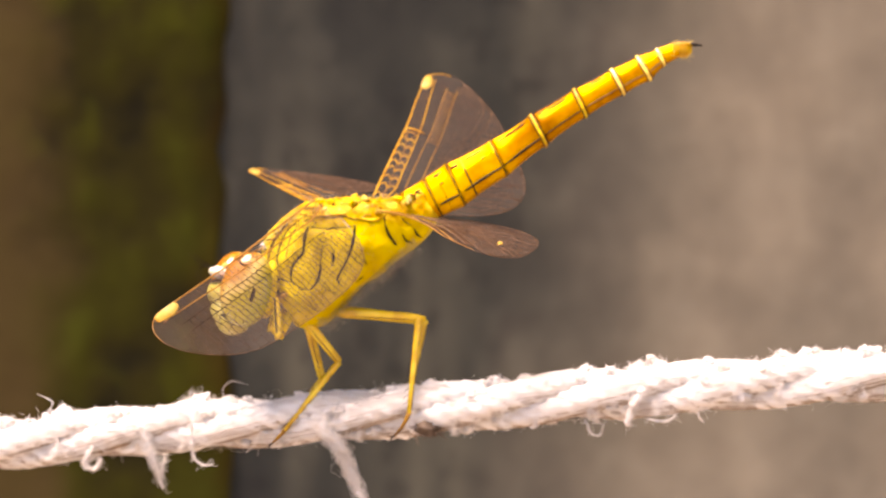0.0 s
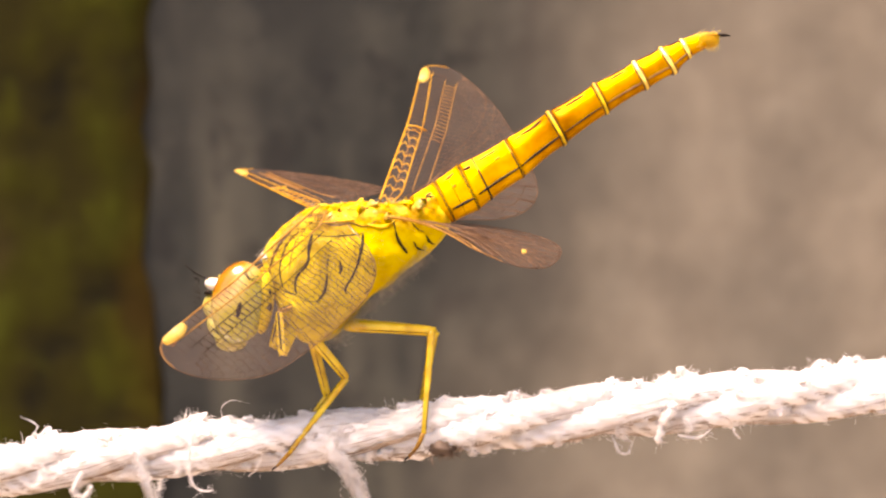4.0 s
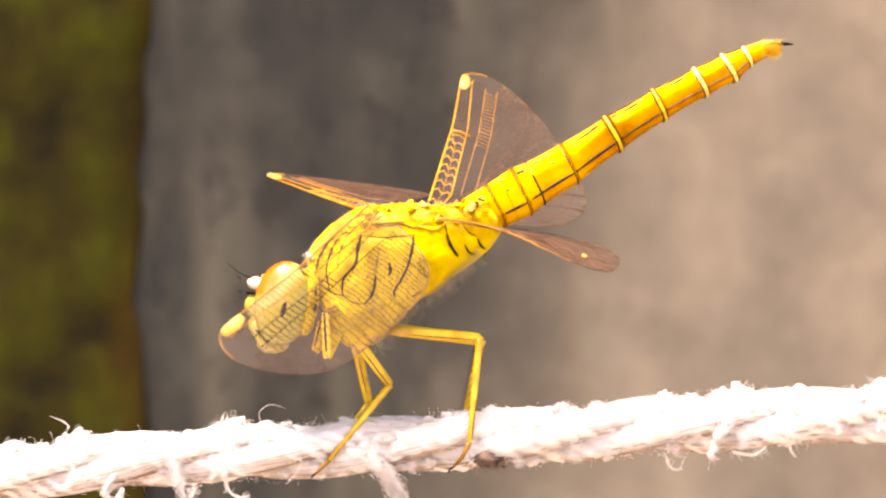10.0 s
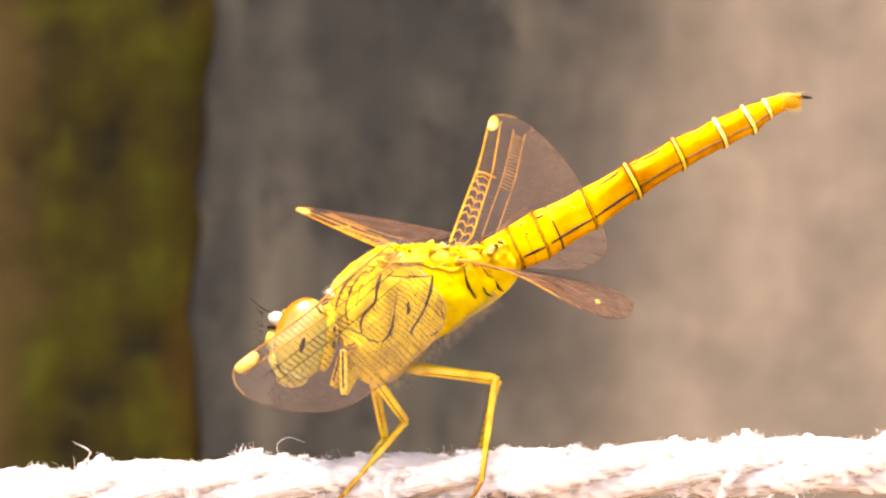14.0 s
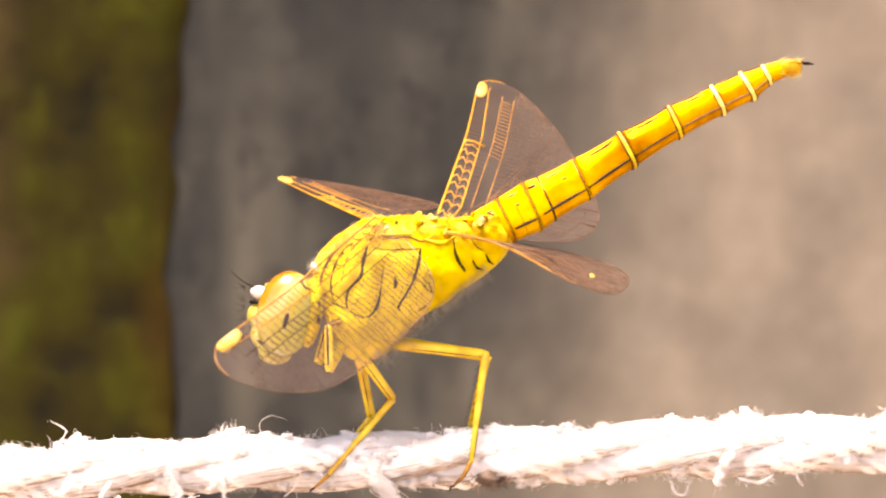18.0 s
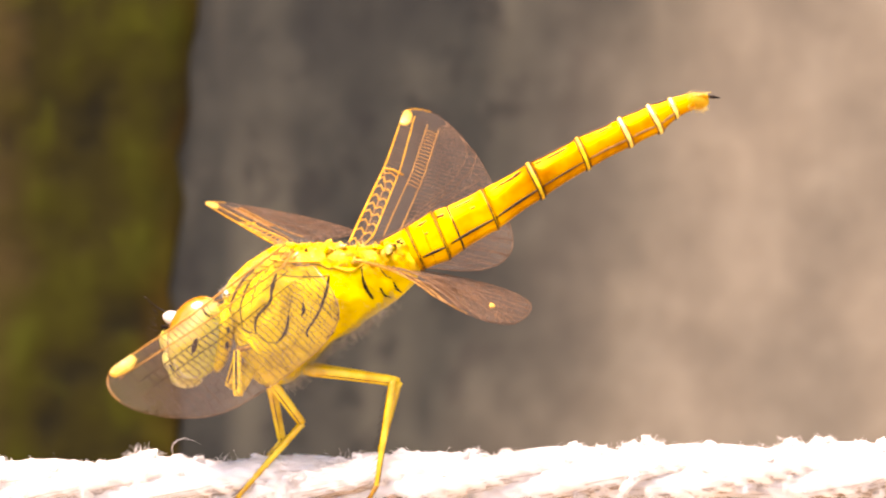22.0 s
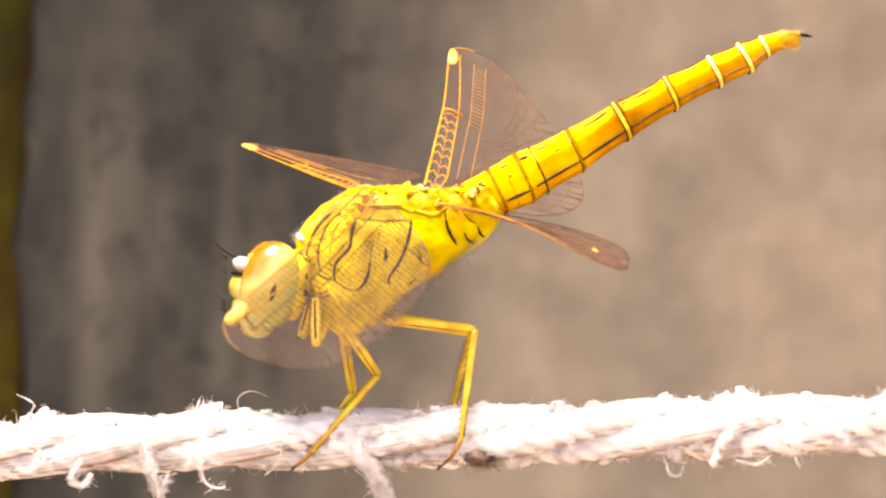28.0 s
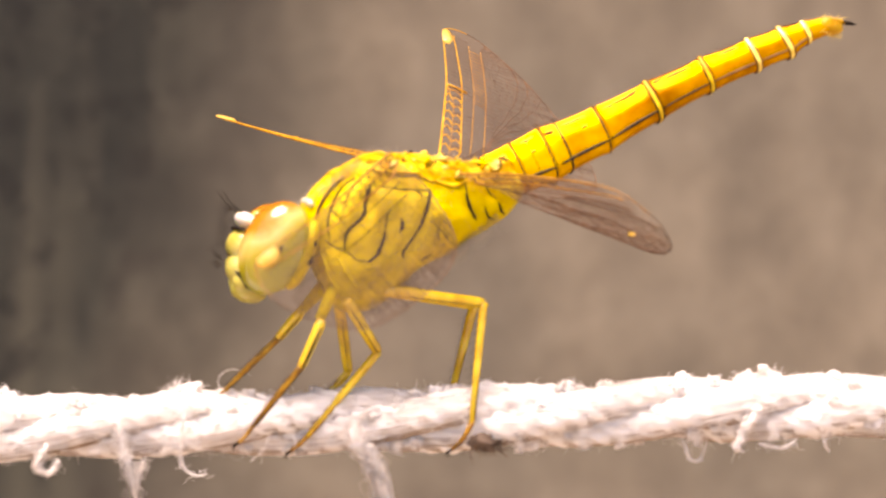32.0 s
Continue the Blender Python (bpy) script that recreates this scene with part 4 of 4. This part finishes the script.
on_head("brow_line", tube(spline([(-3.2, -1.25, -0.32), (-3.7, -0.6, -0.3), (-3.82, 0, -0.3), (-3.7, 0.6, -0.3), (-3.2, 1.25, -0.32)], 14), 0.1, 7), M_DARK, "dark line across the face")
on_head("clypeus", ellipsoid((-3.0, 0, -1.1), (1.02, 1.32, 0.98), 18, 24), M_FACE, "pale yellow upper face")
on_head("face_line", tube(spline([(-3.0, -1.3, -1.62), (-3.83, 0, -1.7), (-3.0, 1.3, -1.62)], 12), 0.05, 6), M_TARSUS, "brown line over the lip")
on_head("labrum", ellipsoid((-2.9, 0, -2.15), (0.92, 1.25, 1.0), 18, 24), M_FACE, "yellow lip")
on_head("labium", ellipsoid((-2.35, 0, -3.35), (0.98, 1.12, 0.62), 14, 18), M_FACE)
hairs = []
for _ in range(70):
    a, b = rng.uniform(-1, 1), rng.uniform(-2.6, 0.6)
    p = Vector((-4.1 - 0.1 * rng.random(), a, b))
    hairs.append(fibre(wander(p, (-1, a * 0.5, 0.4), rng.uniform(0.3, 0.8), 4, 0.2), 0.012, 0.004))
hv, hf = merge(hairs)
tagged(mesh_object("face_hair", hv, hf, M_DARK, head, "fine dark face hair"), kind="stuff")
fly("collar", ellipsoid((-15.9, MID, 6.95), (0.22, 1.25, 0.4), 12, 18, Euler((0, radians(-40), 0)).to_matrix()), M_FRONS, None, "pale collar behind the head")
fly("neck", tube([(-16.3, MID, 5.3), (-15.2, MID, 5.6)], [0.9, 1.2], 16), M_THX_TOP)


# legs
def leg(name, path, radii, foot, bristles=True, flip=1, label="", shin=None, stripe=1.0):
    """Coxa-to-knee femur as the part, tibia and foot as its pieces."""
    hip, knee, ankle = (Vector(p) for p in path)
    radii = (radii[0] * 0.95, radii[1] * 0.86)
    mid = (hip + knee) / 2
    femur = fly(name, tube([hip, hip.lerp(knee, 0.12), mid, hip.lerp(knee, 0.92), knee], [radii[0] * 0.8, radii[0], radii[0] * 0.92, radii[0] * 0.85, radii[0] * 0.7], 10), M_LEG, None, label)
    fly("tibia", tube([knee, knee.lerp(ankle, 0.06), knee.lerp(ankle, 0.5), ankle], [radii[1] * 1.25, radii[1] * 1.1, radii[1], radii[1] * 0.75], 8), shin or M_LEG, femur)
    fly("femur_line", tube([hip.lerp(knee, 0.1) + Vector((0, -radii[0] * 0.72, -radii[0] * 0.5)), mid + Vector((0, -radii[0] * 0.75, -radii[0] * 0.5)), hip.lerp(knee, 0.95) + Vector((0, -radii[0] * 0.6, -radii[0] * 0.45))], 0.035 * stripe, 5), M_DARK, femur, "dark leg stripe")
    fly("tibia_line", tube([knee.lerp(ankle, 0.03) + Vector((radii[1] * 0.75 * flip, -radii[1] * 0.5, 0)), knee.lerp(ankle, 0.97) + Vector((radii[1] * 0.6 * flip, -radii[1] * 0.4, 0))], 0.04 * stripe, 5), M_DARK, femur, "dark leg stripe")
    fp = [ankle] + [Vector(p) for p in foot]
    fly("foot", tube(spline(fp, 8), [radii[1] * 0.75 * (1 - 0.06 * i) for i in range(8)], 7), M_SHIN, femur, "brown clawed foot")
    e = fp[-1]
    fly("claw", merge([tube([e, e + Vector((-0.25, s * 0.2, -0.15)), e + Vector((-0.3, s * 0.28, -0.4))], [0.07, 0.05, 0.012], 5) for s in (-1, 1)]), M_DARK, femur)
    if bristles:
        d = (ankle - knee).normalized()
        for i in range(13):
            p = knee.lerp(ankle, 0.08 + 0.84 * i / 12)
            for s in (-1, 1):
                q = Vector((-0.75 * flip, s * 0.5, -0.1)) + d * 0.45
                fly("bristle", fibre([p, p + q.normalized() * 0.3, p + q.normalized() * 0.75 + d * 0.08], 0.02, 0.006), M_DARK, femur)
    return femur


LEGS = [
    leg("hind_leg", [(-11.3, -1.2, 2.55), (-5.9, -1.0, 2.0), (-6.75, -2.6, -4.2)], (0.38, 0.25), [(-7.2, -2.8, -5.0), (-7.7, -2.5, -5.6)], label="yellow bristly hind leg"),
    leg("hind_leg", [(-11.2, 1.0, 2.6), (-5.45, 3.0, 1.75), (-6.6, 2.6, -3.0)], (0.42, 0.27), [(-7.0, 2.4, -3.6), (-7.6, 2.0, -4.0)], label="yellow bristly hind leg"),
    leg("middle_leg", [(-13.3, -1.2, 2.0), (-11.25, 0.2, -0.75), (-15.0, -0.4, -5.2)], (0.35, 0.23), [(-15.4, -0.4, -5.6), (-15.8, -0.2, -6.0)], flip=1, label="yellow bent middle leg"),
    leg("middle_leg", [(-13.3, 1.0, 2.0), (-12.45, 2.0, -1.95), (-14.5, 2.3, -4.5)], (0.34, 0.22), [(-14.8, 2.3, -4.8), (-15.2, 2.2, -5.1)], label="yellow bent middle leg"),
]


FRONT_L = leg("front_leg", [(0, 0, 0), (-1.27, 0.2, -2.38), (-3.85, 1.4, -5.35)], (0.3, 0.19), [(-4.2, 1.5, -5.8), (-4.6, 1.6, -6.1)], label="yellow front leg with dark stripes and an amber-brown shin", shin=M_SHIN, stripe=2.4)
FRONT_R = leg("front_leg", [(0, 0, 0), (-1.3, 0.3, -1.35), (-4.2, 1.0, -3.9)], (0.3, 0.19), [(-4.6, 1.1, -4.2), (-5.0, 1.2, -4.4)], label="yellow front leg with dark stripes and an amber-brown shin", shin=M_SHIN, stripe=1.8)

for hip, side in (((-15.09, -1.88, 0.99), -1), ((-15.71, 0.1, 1.36), 1)):
    fly("hip", tube([hip, Vector(hip).lerp(Vector((-14.0, MID + side, 3.4)), 0.5), (-14.0, MID + side, 3.4)], [0.26, 0.36, 0.45], 10), M_THX)


# wings
FRONT_EDGE = ((0, 1.6), (0.06, 3.6), (0.15, 5.2), (0.3, 6.0), (0.5, 6.1), (0.7, 5.8), (0.85, 5.3), (1.0, 4.4))
HIND_EDGE = ((0, 2.6), (0.04, 5.6), (0.1, 8.2), (0.2, 9.8), (0.33, 10.1), (0.5, 9.0), (0.7, 7.1), (0.85, 5.5), (1.0, 4.0))


def smooth_edge(table):
    line = spline([(s, 0, v) for s, v in table], 160)
    xs, ys = [p.x for p in line], [p.z for p in line]
    return lambda s: float(np.interp(s, xs, ys))


def wing(name, base, to_stigma, chord_dir, hind, wide, camber, twist, kink, label, edge, bars, net, spot=(0.835, 0.1, 0.0)):
    """Membrane with its vein net, bent at the node of the leading edge. Built about the hinge, so that it can turn."""
    span = Vector(to_stigma) - Vector(base)
    length = span.length / 0.885
    d = span.normalized()
    c = Vector(chord_dir)
    c = (c - d * c.dot(d)).normalized()
    n = d.cross(c)
    rear = smooth_edge(HIND_EDGE if hind else FRONT_EDGE)

    def bow(s, s0, p):
        return max(0.0, 1 - (max(0.0, s - s0) / (1 - s0)) ** p) ** 0.5

    def lead(s):
        return kink * float(np.interp(s, (0, 0.48, 0.56, 0.88, 1), (0, 1, 1.05, 0.1, 0))) + 1.7 * (1 - bow(s, 0.905, 2.0))

    def back(s):
        return 1.7 + (rear(s) * wide - 1.7) * bow(s, 0.76, 2.3)

    def at(s, v, lift=0.0):
        s = min(1.0, max(0.0, s))
        e = lead(s)
        w = e + v * (back(s) - e)
        z = camber * 4 * s * (1 - s) - 0.2 * camber * math.sin(v * 3.1) + 0.09 * math.sin(v * 26) * (1 - s) * (1 if v < 0.6 else 0.4) + twist * s * w
        return d * (s * length) + c * w + n * (z + lift)

    def off(s, w, lift=0.0):
        """A point w millimetres behind the leading edge."""
        return at(s, min(1.0, w / max(0.2, back(s) - lead(s))), lift)

    ns, nv = 70, 18
    ss = [1 - (1 - i / ns) ** 1.8 for i in range(ns + 1)]
    verts = [at(s, k / nv) for s in ss for k in range(nv + 1)]
    faces = [(i * (nv + 1) + k, i * (nv + 1) + k + 1, (i + 1) * (nv + 1) + k + 1, (i + 1) * (nv + 1) + k) for i in range(ns) for k in range(nv)]
    ob = fly(name, (verts, faces), M_WING, None, label)
    ob.location = Vector(base) * K
    r = random.Random(len(name) + (5 if hind else 0))
    size = 1.0 if hind else 0.86
    tint = "brown " if edge in (M_VEIN, M_TARSUS) else "orange "

    # the stiff front: costa, subcosta up to the node, radius up to the spot
    sub_w, rad_w = 0.62 * size, 1.18 * size

    def sub(s):
        return sub_w * float(np.interp(s, (0, 0.1, 0.4, 0.5), (0.5, 1, 0.9, 0.05)))

    def rad(s):
        return rad_w * float(np.interp(s, (0, 0.1, 0.5, 0.85, 0.93), (0.6, 1, 0.85, 0.68, 0.62)))

    def along(fn, s0, s1, m=40):
        return [fn(s0 + (s1 - s0) * k / m) for k in range(m + 1)]

    tip = [1 - (1 - k / 48) ** 1.8 for k in range(49)]
    fly("leading_edge", tube([at(s, 0) for s in tip], [0.07 * (1 - 0.6 * s ** 1.5) for s in tip], 6), edge, ob, tint + "leading edge")
    fly("subcosta", tube(along(lambda s: off(s, sub(s)), 0.0, 0.5), 0.03, 5), M_RUST, ob, "rust-brown vein")
    fly("main_vein", tube(along(lambda s: off(s, rad(s)), 0.0, 0.93), [0.055 - 0.02 * k / 40 for k in range(41)], 5), edge, ob, tint + "main vein")
    dark = []
    for k in range(9):
        s = 0.05 + 0.43 * (k + r.uniform(-0.12, 0.12)) / 8
        p = [off(s - 0.006, 0.0), off(s + 0.022, sub(s) * 0.5), off(s - 0.004, sub(s))]
        fly("cross_vein", tube(p, 0.052 if bars is M_COSTA else 0.03, 5), bars, ob)
        q = [off(s - 0.004, sub(s)), off(s + 0.014, (sub(s) + rad(s)) / 2), off(s - 0.008, rad(s))]
        fly("cross_vein", tube(q, 0.045 if bars is M_COSTA else 0.025, 5), bars, ob)
        dark.append(tube([off(s + 0.016, sub(s)), off(s + 0.03, (sub(s) + rad(s)) / 2), off(s + 0.012, rad(s))], 0.035, 4))
    fly("cross_vein", tube([off(0.5, 0.0), off(0.515, rad(0.5) * 0.6), off(0.5, rad(0.5) * 1.3)], 0.075 if bars is M_COSTA else 0.035, 5), bars, ob)
    for k in range(13):
        s = 0.54 + 0.28 * k / 12
        dark.append(tube([off(s, 0), off(s + 0.004, rad(s))], 0.022, 4))

    # the ladder of rust-coloured cells behind the radius
    w0, w1 = 1.75 * size, 2.55 * size
    rungs = [tube(along(lambda s: off(s, w), 0.12, 0.9, 30), 0.032, 4) for w in (w0, w1)]
    for k in range(17):
        s = 0.46 + 0.4 * k / 16
        rungs.append(tube([off(s, w0), off(s + 0.003, (w0 + w1) / 2), off(s, w1)], 0.036, 4))
    tagged(fly("rung_vein", merge(rungs), M_RUST if bars is M_COSTA else net, ob, "rust-coloured ladder of small veins"), kind="stuff")

    # sectors fanning from the base to the hind edge, then a comb of fine veins to the edge
    made = dark
    fans = 8
    for j in range(fans if hind else 0):
        s1 = 0.2 + 0.76 * (j + 0.5) / fans
        path = []
        for k in range(25):
            t = k / 24
            s = 0.03 + (s1 - 0.03) * t
            v0 = min(0.8, w1 / max(0.3, back(s) - lead(s))) * min(1.0, 0.25 + 0.75 * j / fans + 0.2)
            path.append(at(s, v0 + (1 - v0) * t ** 2.2 + 0.006 * math.sin(k * 1.3)))
        made.append(tube(path, 0.026, 4))
    count = int(length / 0.62)
    comb = []
    for k in range(count):
        s = 0.06 + 0.9 * k / count
        start = min(0.85, w1 / max(0.3, back(s) - lead(s)))
        lean = r.uniform(0.03, 0.06)
        comb.append((s, start, lean))
        made.append(tube([at(s + lean * f ** 1.5 + 0.003 * math.sin(f * 19 + k), start + (1 - start) * f) for f in (0, 0.15, 0.3, 0.45, 0.6, 0.75, 0.88, 1)], [w * (1.1 if net is M_NET else 1.0) for w in (0.022, 0.021, 0.02, 0.019, 0.019, 0.018, 0.018, 0.016)], 4))
    for (s0, a0, l0), (s1, a1, l1) in zip(comb, comb[1:]):
        cells = 9 if hind else 7
        for q in range(cells):
            f = (q + r.uniform(0.2, 0.8)) / cells
            g = min(1.0, f + r.uniform(-0.03, 0.06))
            made.append(tube([at(s0 + l0 * f ** 1.5, a0 + (1 - a0) * f), at((s0 + s1) / 2 + l0 * f ** 1.5, a0 + (1 - a0) * (f + g) / 2 + 0.01), at(s1 + l1 * g ** 1.5, a1 + (1 - a1) * g)], 0.015, 3))
    for k in range(30):
        s = 0.08 + 0.84 * k / 29
        made.append(tube([off(s, rad(s)), off(s + 0.006, w0)], 0.018, 3))
    fly("trailing_edge", tube([at(s, 1.0) for s in tip], [0.028 - 0.008 * s for s in tip], 5), M_VEIN, ob, "fine brown trailing edge")
    tagged(fly("vein_net", merge(made), net, ob, "fine brown vein net"), kind="stuff")

    st = []
    for k in range(11):
        s = spot[0] + spot[1] * k / 10
        h = math.sin(math.pi * (0.10 + 0.80 * k / 10)) ** 0.5
        top = at(s, spot[2]) - c * 0.04
        bot = top + c * (0.12 + (0.56 if spot[2] == 0 else 0.2) * h)
        st.append([top + n * 0.05, (top + bot) / 2 + n * 0.11, bot + n * 0.05, bot - n * 0.05, (top + bot) / 2 - n * 0.11, top - n * 0.05])
    fly("spot_or_glint", loft(st), M_STIGMA, ob, "amber spot near the tip; mid-wing on the near hind wing, a painted glint")
    return ob


HINGE = {"LF": (-12.5, -1.6, 10.0), "RF": (-12.9, 1.2, 9.85), "RH": (-8.8, 0.9, 9.9), "LH": (-8.55, -1.28, 9.14)}
SPOT = {"LF": (-21.0, -19.5, 3.3), "RF": (-17.89, 18.6, 12.55), "RH": (-5.24, 18.2, 18.58), "LH": (-4.4, -16.06, 7.32)}
CHORD = {"LF": (0.854, -0.153, -0.498), "RF": (0.96, 0.25, 0.12), "RH": (0.955, -0.04, -0.29), "LH": (0.953, 0.282, -0.115)}
# dark cross bars here: orange ones coloured as if no light came through
W_LF = wing("front_wing", HINGE["LF"], SPOT["LF"], CHORD["LF"], False, 1.08, 0.27, -0.04, 0.25, "clear dark-veined front wing swept forward and down, its bars coloured as unlit", M_RUST, M_DARK, M_NET)
W_RF = wing("front_wing", HINGE["RF"], SPOT["RF"], CHORD["RF"], False, 1.06, 0.1, 0.21, 0.06, "clear brown-veined front wing with orange base", M_COSTA, M_COSTA, M_VEIN)
W_RH = wing("hind_wing", HINGE["RH"], SPOT["RH"], CHORD["RH"], True, 0.94, -0.35, 0.06, 0.22, "broad clear hind wing with orange base held up", M_COSTA, M_COSTA, M_VEIN)
# the spot on this wing is a painted glint on the membrane, set mid-wing
W_LH = wing("hind_wing", HINGE["LH"], SPOT["LH"], CHORD["LH"], True, 0.944, 0.42, -0.29, 0.2, "broad clear hind wing with brown veins swept back", M_RUST, M_VEIN, M_VEIN, (0.54, 0.05, 0.7))


# ---- what moves ----
def motions():
    def body(dx, dy, dz, roll, ry, yaw=0.0):
        """Pose of the whole insect: turned about its middle, then shifted and swung about the upright."""
        p, q = Vector((-14.0, MID, 9.0)), Vector((-12.0, MID, 0.0))
        swing = Matrix.Translation(q * K) @ pose(0, 0, 0, 0, 0, yaw) @ Matrix.Translation(-q * K)
        return swing @ Matrix.Translation((p + Vector((dx, dy, dz))) * K) @ pose(0, 0, 0, roll, ry, 0) @ Matrix.Translation(-p * K)

    settled = body(1.17, 1.1, -0.17, -3.0, 3.5)
    rows = [(t, body(0, 0, 0, 0, 0, a)) for t, a in ((0, -1.43), (2.5, -1.4), (4.5, -1.2), (5, -1.05), (5.5, -0.55), (6, 0.0), (6.5, 0.0))]
    rows += [(28.2, body(0, 0, 0, 0, 0)), (28.4, body(0.9, 0.2, -0.5, -1, 4)), (28.6, body(2.0, 0.8, -0.4, -2, 18)), (28.7, body(2.0, 1.0, 0.2, -3, 17)),
            (28.85, body(1.3, 1.1, -0.1, -3, 5)), (29, settled), (32, settled)]
    walk(dragonfly, rows)
    for ob in LEGS:
        walk(ob, [(t, m.inverted() @ Matrix.Translation((0.0003 if t > 28.8 else 0, 0, 0))) for t, m in rows])
    # head: faces away while the face is wiped, then ahead; follows the landing
    base = Matrix.Translation(NECK * K)

    def nod(yaw, pitch, roll=0):
        return base @ pose(0, 0, 0, roll, pitch, yaw)

    walk(head, [(0, nod(18, 0)), (0.4, nod(50, 0, 25)), (0.7, nod(30, 0, 10)), (1.0, nod(10, 0)), (2.5, nod(8, 0)), (4.5, nod(0, 0)), (28.2, nod(0, 0)), (28.5, nod(0, 30)), (28.7, nod(0, 15)), (29.0, nod(0, 5)), (32, nod(0, 7))])

    # near wings turn on their length when it settles
    def stance(hinge, to, chord):
        """Hinge, spot and chord as a pose."""
        d = (Vector(to) - Vector(hinge)).normalized()
        c = Vector(chord)
        c = (c - d * c.dot(d)).normalized()
        m = Matrix((d, c, d.cross(c))).transposed().to_4x4()
        return Matrix.Translation(Vector(hinge) * K) @ m

    def turned(key, to, angle):
        axis = Vector(to) - Vector(HINGE[key])
        return Matrix.Translation(Vector(HINGE[key]) * K) @ Matrix.Rotation(radians(angle), 4, axis)

    rest = Matrix.Translation(Vector(HINGE["LF"]) * K)
    built = stance((0, 0, 0), Vector(SPOT["LF"]) - Vector(HINGE["LF"]), CHORD["LF"])
    lowered = settled.inverted() @ stance((-10.86, -0.8, 9.76), (-20.0, -17.86, 5.0), (0.75, -0.222, -0.62)) @ built.inverted()
    walk(W_LF, [(0, rest), (28.25, rest), (28.45, rest @ pose(0, 0, 0, 0, 0, -14)), (28.6, rest @ pose(0, 0, 0, -22, 0, 4)), (28.7, rest @ pose(0, 0, 0, -16, 0, 4)), (28.85, lowered), (32, lowered)])
    walk(W_RF, [(0, turned("RF", SPOT["RF"], 0)), (28.4, turned("RF", SPOT["RF"], 0)), (28.9, turned("RF", SPOT["RF"], 5)), (32, turned("RF", SPOT["RF"], 5))])

    low = Matrix.Translation(Vector(HINGE["LH"]) * K)
    walk(W_LH, [(0, low), (28.4, low), (28.9, low @ pose(0, 0, 0, -4.9, 6.6, 0)), (32, low @ pose(0, 0, 0, -4.9, 6.6, 0))])

    # front legs: folded behind the head, one wipes the face at the start, both come down in the end
    def joint(at, ry):
        return Matrix.Translation(at * K) @ pose(0, 0, 0, 0, ry, 0) @ Matrix.Translation(-at * K)

    for ob, hip, knee, wipes in ((FRONT_L, Vector((-14.4, -2.0, 1.0)), Vector((-1.27, 0.2, -2.38)), False), (FRONT_R, Vector((-15.0, 0.8, 1.3)), Vector((-1.3, 0.3, -1.35)), True)):
        down = settled.inverted() @ Matrix.Translation(hip * K) @ pose(0, 0, 0, 0, -6, 0)
        up = Matrix.Translation(down.translation) @ pose(0, 0, 0, 0, 150, 0)
        half = Matrix.Translation(down.translation) @ pose(0, 0, 0, 0, 75, 0)
        walk(ob, [(0, up), (28.6, up), (28.72, half), (28.85, down), (32, down)])
        none = Vector((0, 0, 0))
        bent, mid, flat = joint(knee, 60), joint(knee, 30), joint(knee, 0)
        start = [(0, mid), (0.25, flat), (0.5, flat), (0.9, mid), (1.4, bent)] if wipes else [(0, bent)]
        for piece in ob.children:
            if not piece.name.startswith("femur"):
                walk(piece, start + [(28.55, bent), (28.7, mid), (28.85, flat), (32, flat)])


motions()
